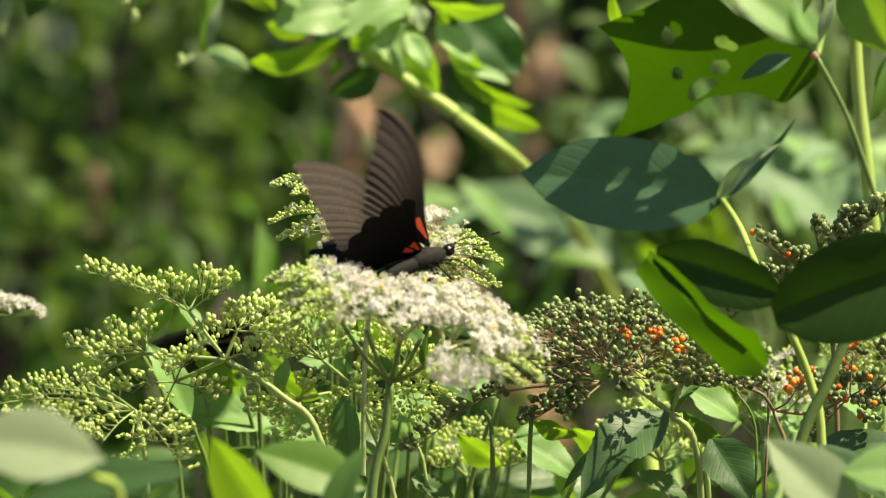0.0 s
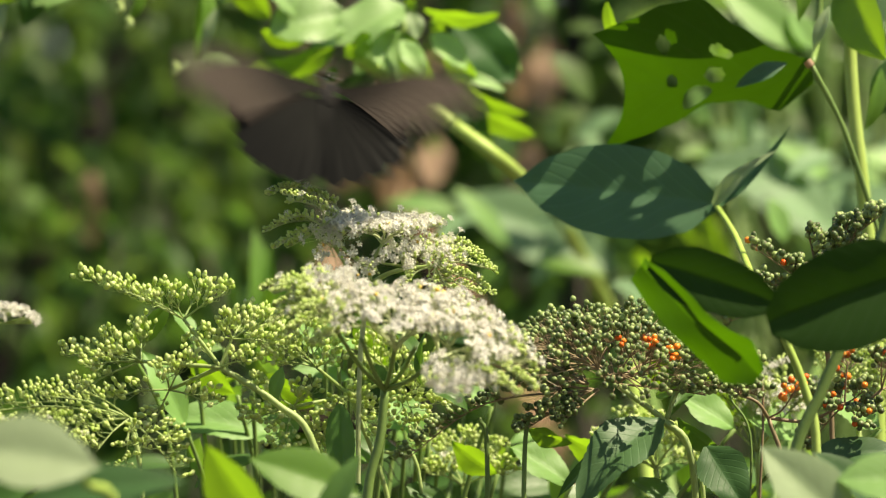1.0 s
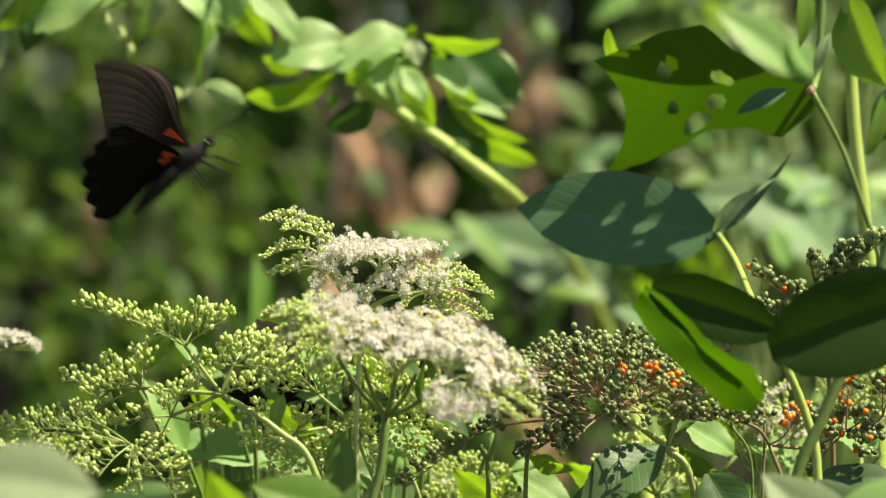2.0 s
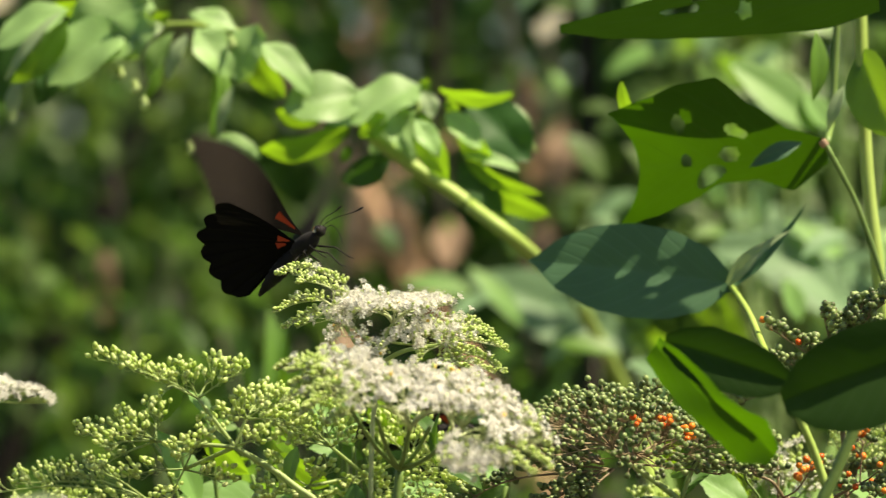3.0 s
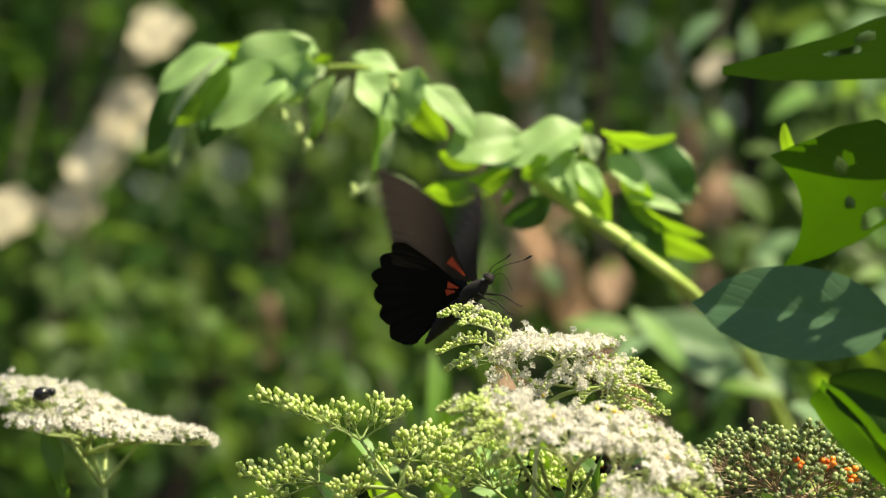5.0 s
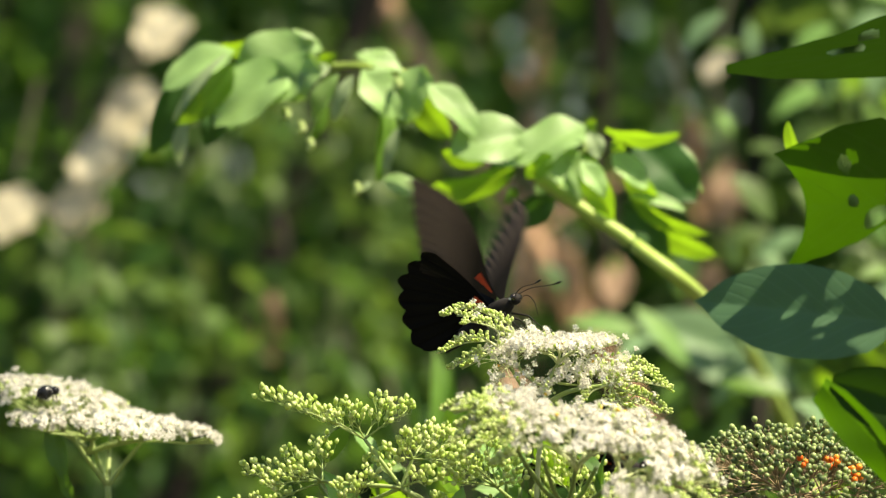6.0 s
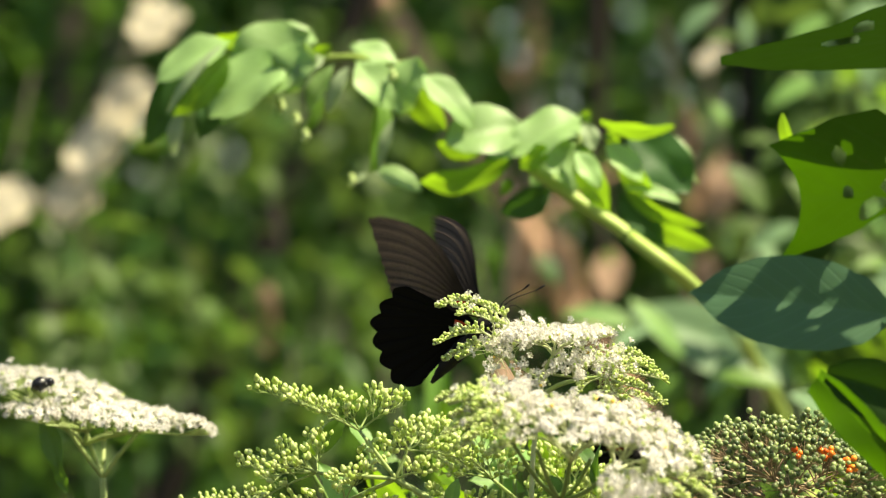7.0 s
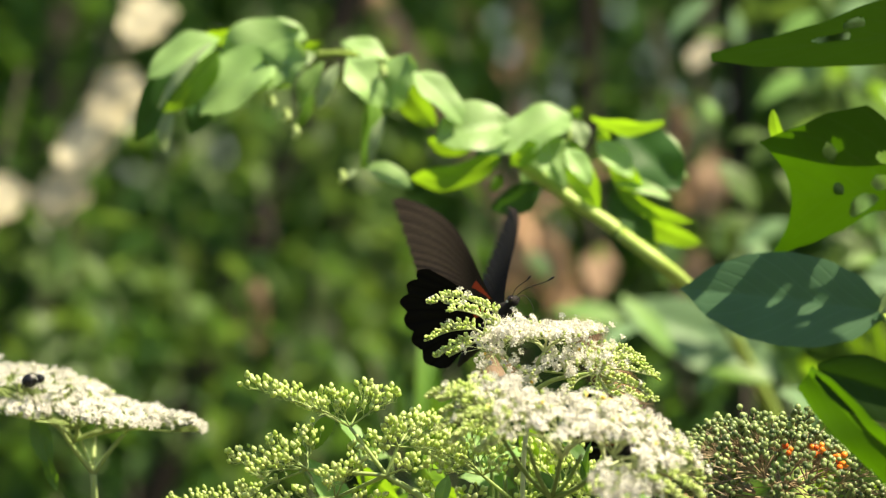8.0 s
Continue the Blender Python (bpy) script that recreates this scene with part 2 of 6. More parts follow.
def smooth_path(pts, n=6):
    """A soft curve through the points (Catmull-Rom)."""
    pts = [Vector(p) for p in pts]
    if len(pts) < 3:
        return [pts[0].lerp(pts[-1], k / n) for k in range(n + 1)]
    q = [2 * pts[0] - pts[1], *pts, 2 * pts[-1] - pts[-2]]
    out = []
    for i in range(1, len(q) - 2):
        a, b, c, d = q[i - 1:i + 3]
        for k in range(n):
            s = k / n
            out.append(0.5 * (2 * b + (c - a) * s + (2 * a - 5 * b + 4 * c - d) * s * s + (3 * b - a - 3 * c + d) * s ** 3))
    return out + [pts[-1]]


def taper(a, b, n):
    return [a + (b - a) * i / max(1, n - 1) for i in range(n)]


def stem_part(name, pts, r0, r1, material, parent, label="", seg=8, n=6, nodes=()):
    bm = bmesh.new()
    path = smooth_path(pts, n)
    radii = taper(r0, r1, len(path))
    for f, k in nodes:
        i = int(f * (len(path) - 1))
        radii[i] *= k
    tube(bm, path, radii, seg)
    return part(name, bm, material, parent, label)


def blade(base, tip, width, turn=0.0, shape=(0.0, 0.55, 0.9, 1.0, 0.85, 0.5, 0.0), fold=0.25, arch=0.12, wave=0.0, teeth=0, holes=(), nl=18, nw=8, lobes=0.0, curl=0.0, seed=0, into=None, halves=None):
    """One leaf blade from base to tip. turn: degrees about its length (0 faces the lens, above 0 shows the upper side, below 0 the underside). fold: how deep the two halves
    meet, arch: how far the middle bows up, wave: ripple of the edge, teeth: serration, holes: (along, across, size, size) eaten through, halves: an outline of its own for each side."""
    bm = bmesh.new() if into is None else into
    uvl = bm.loops.layers.uv.verify()
    base, tip = Vector(base), Vector(tip)
    d = tip - base
    length = d.length
    d.normalize()
    view = Vector((0, -1, 0))
    nrm = (view - d * view.dot(d))
    nrm = nrm.normalized() if nrm.length > 0.05 else d.orthogonal().normalized()
    nrm = Matrix.Rotation(radians(turn if d.x < 0 else -turn), 3, d) @ nrm
    side = d.cross(nrm).normalized()
    rnd = random.Random(seed)
    ph = rnd.uniform(0, 6)
    grid, coords = [], []
    for i in range(nl + 1):
        s = i / nl
        x = s * (len(shape) - 1)
        k = min(int(x), len(shape) - 2)
        f = x - k
        f = f * f * (3 - 2 * f) * 0.5 + f * 0.5
        lo, hi = ((h[k] * (1 - f) + h[k + 1] * f) * width / 2 for h in (halves or (shape, shape)))
        row, crow = [], []
        for j in range(nw + 1):
            a = 2 * j / nw - 1
            ww = w = lo if a < 0 else hi
            if teeth and abs(a) > 0.99:
                ww = w * (1 + 0.10 * (((s * teeth) % 1.0) - 0.5)) + 0.0
            along = s
            if lobes:
                along = s * (1 - lobes * (1 - a * a) * s)
            lift = arch * length * 4 * s * (1 - s) - fold * ww * (1 - abs(a)) ** 1.5 - curl * width * a * a
            lift += wave * width * math.sin(s * 11 + ph + a * 1.3) * abs(a)
            row.append(base + d * (along * length) + side * (a * ww) + nrm * lift)
            crow.append((a * 0.5 + 0.5, s))
        grid.append(row)
        coords.append(crow)
    verts = {}

    def v(i, j):
        if (i, j) not in verts:
            s, a = i / nl, 2 * j / nw - 1
            p = grid[i][j]
            for hs, ha, hl, hw in holes:
                q = Vector(((s - hs) / hl, (a - ha) / hw))
                if q.length < 1:
                    ds, da = (q.normalized().x * hl + hs - s, q.normalized().y * hw + ha - a) if q.length > 1e-4 else (0, 0)
                    p = p + d * (ds * length) + side * (da * width / 2)
            verts[(i, j)] = bm.verts.new(p)
        return verts[(i, j)]

    for i in range(nl):
        for j in range(nw):
            cs, ca = (i + 0.5) / nl, 2 * (j + 0.5) / nw - 1
            if any(((cs - hs) / hl) ** 2 + ((ca - ha) / hw) ** 2 < 1 for hs, ha, hl, hw in holes):
                continue
            try:
                f = bm.faces.new((v(i, j), v(i, j + 1), v(i + 1, j + 1), v(i + 1, j)))
            except ValueError:
                continue
            for lp, (ii, jj) in zip(f.loops, ((i, j), (i, j + 1), (i + 1, j + 1), (i + 1, j))):
                lp[uvl].uv = coords[ii][jj]
            f.smooth = True
    return bm


def leaf(parent, base, tip, width, material, turn=0.0, name="leaf", stalk=None, label="", **kw):
    """A leaf under its plant: the blade with a raised midrib, and its stalk where it shows."""
    ob = part(name, blade(base, tip, width, turn, **kw), material, parent, label)
    if stalk is not None:
        stem_part("leaf_stalk", [stalk, Vector(stalk).lerp(Vector(base), 0.55) + Vector((0, 0, 0.002)), base], 0.0009, 0.0007, STEM_GREEN, ob, seg=5)
    return ob


# small pieces shared by all flower heads
def ball(rx, rz, seg, rings, tip=0.0):
    bm = bmesh.new()
    rows = []
    for i in range(1, rings):
        a = math.pi * i / rings
        z = -math.cos(a)
        r = math.sin(a) * (1 - tip * max(0, z) ** 2)
        rows.append([bm.verts.new((r * rx * math.cos(2 * math.pi * k / seg), r * rx * math.sin(2 * math.pi * k / seg), z * rz)) for k in range(seg)])
    lo, hi = bm.verts.new((0, 0, -rz)), bm.verts.new((0, 0, rz * (1 + tip * 0.5)))
    for a, b in zip(rows, rows[1:]):
        for k in range(seg):
            bm.faces.new((a[k], a[(k + 1) % seg], b[(k + 1) % seg], b[k]))
    for k in range(seg):
        bm.faces.new((rows[0][(k + 1) % seg], rows[0][k], lo))
        bm.faces.new((rows[-1][k], rows[-1][(k + 1) % seg], hi))
    return bm


def floret_bm(spread):
    """Open elder floret in one piece: a cup with its ovary, five reflexed petals, five stamens."""
    bm = bmesh.new()
    mm = lambda x, y, z: bm.verts.new((x * 0.001, y * 0.001, z * 0.001))
    ring = [mm(0.52 * math.cos(w), 0.52 * math.sin(w), 0.2) for w in (math.pi * (k // 2) / 2.5 + (0.42 if k % 2 else -0.42) for k in range(10))]
    low, top = mm(0, 0, -0.6), mm(0, 0, 0.65)
    for k in range(10):
        p, q = ring[k], ring[(k + 1) % 10]
        bm.faces.new((q, p, low))
        bm.faces.new((p, q, top))
    for k in range(5):
        w = 2 * math.pi * k / 5
        x, y = math.cos(w), math.sin(w)
        e = [mm(1.3 * x + 0.62 * y, 1.3 * y - 0.62 * x, spread), mm(1.3 * x - 0.62 * y, 1.3 * y + 0.62 * x, spread), mm(2.05 * x, 2.05 * y, spread * 0.5)]
        bm.faces.new((ring[2 * k], e[0], e[1], ring[2 * k + 1]))
        bm.faces.new((e[0], e[2], e[1]))
        x, y = math.cos(w + 0.63), math.sin(w + 0.63)
        s = mm(1.2 * x, 1.2 * y, 1.7)
        bm.faces.new((ring[2 * k + 1], ring[(2 * k + 2) % 10], s))
        bm.faces.new((s, mm(1.25 * x + 0.3 * y, 1.25 * y - 0.3 * x, 1.9), mm(1.2 * x - 0.3 * y, 1.2 * y + 0.3 * x, 2.0)))
    return bm


BUD_ME = mesh_from(ball(0.00098, 0.00118, 8, 6, 0.4), "bud", BUD)
BUDLET_ME = mesh_from(ball(0.00075, 0.0009, 6, 5, 0.2), "budlet", BUD_PALE)
FLORET_ME = mesh_from(floret_bm(0.4), "floret", PETAL, False)
FLORET_CUP_ME = mesh_from(floret_bm(1.4), "floret_cup", PETAL, False)
NECTAR_ME = mesh_from(ball(0.0008, 0.0009, 7, 5, -0.3), "nectar_cup", NECTAR)
BERRY_ME = mesh_from(ball(0.00120, 0.00125, 8, 7, 0.12), "berry", [BERRY, STEM_DARK])
for k in (-1, -3, -5, -7, -9, -11, -13, -15):
    BERRY_ME.polygons[k].material_index = 1  # the withered calyx at the tip
RIPE_ME = mesh_from(ball(0.00132, 0.00136, 9, 6, 0.1), "ripe_berry", BERRY_RIPE)
PIECES = {"bud": (BUD_ME, BUD_STUFF), "budlet": (BUDLET_ME, BUD_STUFF), "floret": (FLORET_ME, PETAL_STUFF), "floret_cup": (FLORET_CUP_ME, PETAL_STUFF),
          "nectar_cup": (NECTAR_ME, NECTAR), "berry": (BERRY_ME, BERRY_STUFF), "ripe_berry": (RIPE_ME, BERRY_RIPE)}


def place_pieces(ends, parent, limit=300):
    """ends: (kind, place, direction, size). The first of each kind are parts of their own, the rest one joined mass."""
    count, rest = {}, {}
    for kind, p, d, size in ends:
        q = d.to_track_quat("Z", "Y").to_matrix().to_4x4() @ Matrix.Rotation(random.uniform(0, 6.3), 4, "Z")
        m = Matrix.Translation(p) @ q @ Matrix.Scale(size, 4)
        count[kind] = count.get(kind, 0) + 1
        if count[kind] <= limit:
            ob = new(kind, PIECES[kind][0])
            hang(ob, parent)
            ob.matrix_basis = m
        else:
            rest.setdefault(kind, []).append(m)
    for kind, ms in rest.items():
        src = PIECES[kind][0]
        co = np.array([v.co[:] for v in src.vertices])
        fs = [tuple(pl.vertices) for pl in src.polygons]
        verts, faces = [], []
        for m in ms:
            a = np.array(m)
            o = len(verts)
            verts.extend((co @ a[:3, :3].T + a[:3, 3]).tolist())
            faces.extend(tuple(i + o for i in f) for f in fs)
        me = bpy.data.meshes.new(kind + "_mass")
        me.from_pydata(verts, [], faces)
        me.materials.append(PIECES[kind][1])
        if len(src.materials) > 1:
            me.materials.append(src.materials[1])
            me.polygons.foreach_set("material_index", [pl.material_index for pl in src.polygons] * len(ms))
        me.polygons.foreach_set("use_smooth", [kind not in ("floret", "floret_cup")] * len(me.polygons))
        tagged(hang(new(kind + "_mass", me), parent), kind="stuff")


def plume(bm, ends, base, tip, width, n, kinds, rnd, start=0.3, rise=0.25, depth=0.8, piece=1.0, knee=None, r=0.0007, pedicel=0.0020, lift=0.55, gap=0.0016, erect=0.0):
    """One flowering branch: side twigs left and right shorten towards the tip, and each carries buds on fine stalks."""
    base, tip = Vector(base), Vector(tip)
    axis = tip - base
    length = axis.length
    mid = base.lerp(tip, 0.5) + Vector((0, 0, rise * length * 0.4)) if knee is None else Vector(knee)
    path = smooth_path([base, mid, tip], 6)
    tube(bm, path, taper(r, r * 0.45, len(path)), 5)
    d = axis.normalized()
    up = Vector((0, 0, 1)) - d * d.z
    up = up.normalized() if up.length > 0.1 else Vector((1, 0, 0))
    out = d.cross(up).normalized()
    for i in range(n):
        s = start + (1 - start) * (i + rnd.random() * 0.6) / n
        x = s * (len(path) - 1)
        k = min(int(x), len(path) - 2)
        p = path[k].lerp(path[k + 1], x - k)
        ang = i * 2.4 + rnd.uniform(-0.4, 0.4)
        reach = width * (0.22 + 0.78 * math.sin(math.pi * min(1, (1 - s) / (1 - start) * 0.8 + 0.08))) * rnd.uniform(0.75, 1.15)
        go = (d * 0.8 + up * (math.cos(ang) * 0.55 + lift) + out * math.sin(ang) * depth).normalized()
        e = p + go * reach
        b = p.lerp(e, 0.5) + d * 0.0004
        tube(bm, [p, b, e], [r * 0.5, r * 0.4, r * 0.3], 4, False)
        m = 2 + int(reach / gap)
        for j in range(m):
            f = 0.35 + 0.65 * (j + 1) / m
            q = p.lerp(e, f)
            g = (go * 0.5 + d * 0.3 + up * rnd.uniform(-0.2, 1.1) + out * rnd.uniform(-0.9, 0.9) * depth + Vector((0, 0, erect))).normalized()
            h = q + g * pedicel * rnd.uniform(0.6, 1.2)
            tube(bm, [q, h], [r * 0.28, r * 0.25], 3, False)
            ends.append((rnd.choices(list(kinds), list(kinds.values()))[0], h + g * 0.0008 * piece, g, piece * rnd.uniform(0.8, 1.15)))


def corymb(bm, ends, fork, centre, a, b, n, mix, rnd, dome=0.006, rays=7, piece=1.0, r=0.0011, jitter=0.0012, sag=0.0, clump=0.0):
    """A flat-topped head: n ends spread over a disc (half axes a, b), joined by rays and twigs to the fork."""
    fork, centre, a, b = Vector(fork), Vector(centre), Vector(a), Vector(b)
    up = (centre - fork).normalized()
    pts = []
    for i in range(n):
        s, w = math.sqrt((i + 0.5) / n), i * 2.39996
        s *= 1 + 0.14 * math.sin(w * 5.0 + 1.3) + 0.08 * math.sin(w * 9)
        p = centre + a * s * math.cos(w) + b * s * math.sin(w) + up * (dome * (1 - s * s) - sag * max(0, s - 0.75))
        p += Vector([rnd.gauss(0, jitter) for _ in range(3)])
        pts.append((p, s))
    k2 = max(rays * 3, n // 10)
    hubs = [pts[int((i + 0.5) * n / k2)][0] for i in range(k2)]
    P = np.array([p[:] for p, _ in pts])
    H = np.array([h[:] for h in hubs])
    owner = np.argmin(((P[:, None] - H[None]) ** 2).sum(2), 1)
    hubs = [Vector(P[owner == i].mean(0)).lerp(fork, 0.22) if (owner == i).any() else h for i, h in enumerate(hubs)]
    for i in range(n if clump else 0):
        q = Vector(P[owner == owner[i]].mean(0))
        away = (pts[i][0] - q).length
        pts[i] = (pts[i][0].lerp(q, clump) + up * (clump * (0.004 - away * 0.5)), pts[i][1])
    first = [fork.lerp(centre + a * 0.62 * math.cos(w) + b * 0.62 * math.sin(w), 0.55) for w in (2 * math.pi * i / rays for i in range(rays))]
    F = np.array([f[:] for f in first])
    for f in first:
        path = smooth_path([fork, fork.lerp(f, 0.5) + up * 0.001, f], 4)
        tube(bm, path, taper(r, r * 0.7, len(path)), 6)
    for h in hubs:
        f = first[int(np.argmin(((F - np.array(h)) ** 2).sum(1)))]
        path = smooth_path([f, f.lerp(h, 0.5) + up * 0.0008, h], 3)
        tube(bm, path, taper(r * 0.6, r * 0.38, len(path)), 5, False)
    for i, (p, s) in enumerate(pts):
        h = hubs[owner[i]]
        tube(bm, [h, p], [r * 0.28, r * 0.22], 3, False)
        g = ((p - h).normalized() + up * 0.6 + Vector([rnd.gauss(0, 0.35) for _ in range(3)])).normalized()
        kinds = mix(s, p)
        ends.append((rnd.choices(list(kinds), list(kinds.values()))[0], p + g * 0.0007 * piece, g, piece * rnd.uniform(0.82, 1.15)))


def cyme(bm, ends, pts, n, rnd, width=0.0024, piece=0.86, kinds=None):
    """A curling flower branch: buds in close rows along its upper sides, smaller towards the drooping tip."""
    path = smooth_path(pts, 6)
    tube(bm, path, taper(0.00036, 0.0002, len(path)), 5)
    for i in range(n):
        s = 0.30 + 0.70 * (i + rnd.random() * 0.8) / n
        x = min(s, 0.999) * (len(path) - 1)
        k = int(x)
        p, d = path[k].lerp(path[k + 1], x - k), (path[k + 1] - path[k]).normalized()
        out = d.cross(Vector((0, 0, 1)))
        out = out.normalized() if out.length > 0.05 else Vector((0, 1, 0))
        up = out.cross(d).normalized()
        w = rnd.uniform(-1.5, 1.5)
        g = (up * math.cos(w) + out * math.sin(w) + d * 0.5).normalized()
        h = p + g * width * rnd.uniform(0.45, 1.1) * (1.15 - 0.55 * s)
        tube(bm, [p, h], [0.00020, 0.00016], 3, False)
        ends.append((rnd.choices(list(kinds or GREEN), list((kinds or GREEN).values()))[0], h + g * 0.0005, g, piece * rnd.uniform(0.8, 1.15) * (1.1 - 0.35 * s)))


# ---- ground and forest behind ----
def ground():
    bm = bmesh.new()
    rows = []
    xs = [-400, -60, -12, -6, -3, -1.5, 0, 1.5, 3, 6, 12, 60, 400]
    ys = [-400, -60, -10, -4, -1, 1, 2.5, 4, 5.5, 7, 9, 12, 20, 60, 400]
    for y in ys:
        rows.append([bm.verts.new((x, y, (0.0 if abs(x) > 50 else 0.06 * noise.noise((x * 0.7, y * 0.7, 0))) + 0.09 * max(0.0, min(y, 20) - 2.0))) for x in xs])
    for a, b in zip(rows, rows[1:]):
        for i in range(len(xs) - 1):
            bm.faces.new((a[i], a[i + 1], b[i + 1], b[i]))
    ob = new("ground", mesh_from(bm, "ground", LITTER))
    tagged(ob, "brown leaf-littered forest floor rising gently behind", "ground", kind="structure")


def leaf_cloud(spots, size, rnd, droop=0.35):
    """Many small folded leaves round the given places, as one mesh."""
    bm = bmesh.new()
    uvl = bm.loops.layers.uv.verify()
    for p, spread, n in spots:
        for _ in range(n):
            c = Vector(p) + Vector((rnd.gauss(0, spread), rnd.gauss(0, spread), rnd.gauss(0, spread * 0.8)))
            d = Vector((rnd.uniform(-1, 1), rnd.uniform(-1, 1), rnd.uniform(-1, 0.4) - droop)).normalized()
            s = d.cross(Vector((rnd.uniform(-0.4, 0.4), rnd.uniform(-0.4, 0.4), 1))).normalized()
            u = s.cross(d)
            L = size * rnd.uniform(0.6, 1.3)
            w = L * rnd.uniform(0.22, 0.34)
            v = [bm.verts.new(c + d * (L * x) + s * (w * y) + u * (w * z)) for x, y, z in
                 ((0, 0, 0), (0.35, -1, 0.3), (0.4, 0, 0), (0.35, 1, 0.3), (0.75, -0.7, 0.15), (0.75, 0, -0.1), (0.75, 0.7, 0.15), (1, 0, -0.25))]
            for f in ((0, 1, 2), (0, 2, 3), (1, 4, 5, 2), (2, 5, 6, 3), (4, 7, 5), (5, 7, 6)):
                fc = bm.faces.new([v[i] for i in f])
                for lp in fc.loops:
                    i = v.index(lp.vert)
                    lp[uvl].uv = ((0.5, 0), (0, 0.35), (0.5, 0.4), (1, 0.35), (0.1, 0.75), (0.5, 0.75), (0.9, 0.75), (0.5, 1))[i]
    return bm


def shrub(base, height, spread, n, size, material, seed, label):
    """A forest shrub: several leaning stems, and clumps of leaves along them."""
    rnd = random.Random(seed)
    ob = thing("shrub", base, label, "shrub", "forest shrubs")
    spots = []
    for k in range(5):
        top = Vector(base) + Vector((rnd.uniform(-spread, spread), rnd.uniform(-spread, spread) * 0.6, height * rnd.uniform(0.7, 1.1)))
        mid = Vector(base).lerp(top, 0.5) + Vector((rnd.uniform(-0.1, 0.1), rnd.uniform(-0.1, 0.1), 0.05))
        stem_part("stem", [base, mid, top], 0.009 if height > 1.35 or spread > 0.2 else 0.003, 0.002, BARK, ob, seg=6, n=4)
        for f in (0.3, 0.45, 0.6, 0.75, 0.9, 1.0):
            spots.append((Vector(base).lerp(top, f) + Vector((rnd.uniform(-0.1, 0.1), rnd.uniform(-0.1, 0.1), 0)), spread * 0.35, n // 30))
    part("foliage", leaf_cloud(spots, size, rnd), material, ob, kind="stuff")
    return ob


def trunk(base, top, r, material, label, name="tree", seed=0, crown=None):
    rnd = random.Random(seed)
    ob = thing(name, base, label, "tree", "forest trees")
    base, top = Vector(base), Vector(top)
    pts = [base.lerp(top, f) + Vector((rnd.uniform(-1, 1), rnd.uniform(-1, 1), 0)) * r * (0.5 if 0 < f < 1 else 0) for f in (0, 0.2, 0.4, 0.6, 0.8, 1)]
    stem_part("trunk", pts, r * 1.15, r * 0.7, material, ob, seg=12, n=5)
    if not crown:
        for f in (0.35, 0.55, 0.8):
            p = base.lerp(top, f)
            q = p + Vector((rnd.choice((-1, 1)) * rnd.uniform(0.05, 0.16), rnd.uniform(-0.1, 0.1), rnd.uniform(0.06, 0.16)))
            stem_part("limb", [p, p.lerp(q, 0.5) + Vector((0, 0, 0.01)), q], r * 0.4, r * 0.12, material, ob, seg=6, n=4)
    if crown:
        spots = []
        for k in range(crown[1]):
            e = top + Vector((rnd.gauss(0, crown[0]), rnd.gauss(0, crown[0]), rnd.uniform(-0.6, 0.7)))
            stem_part("limb", [base.lerp(top, rnd.uniform(0.75, 1)), base.lerp(top, 0.97).lerp(e, 0.5) + Vector((0, 0, 0.15)), e], r * 0.35, r * 0.08, material, ob, seg=6, n=4)
            spots.append((e, 0.42, crown[2]))
        part("crown", leaf_cloud(spots, 0.12, rnd), LEAF_FAR, ob, kind="stuff")
    return ob


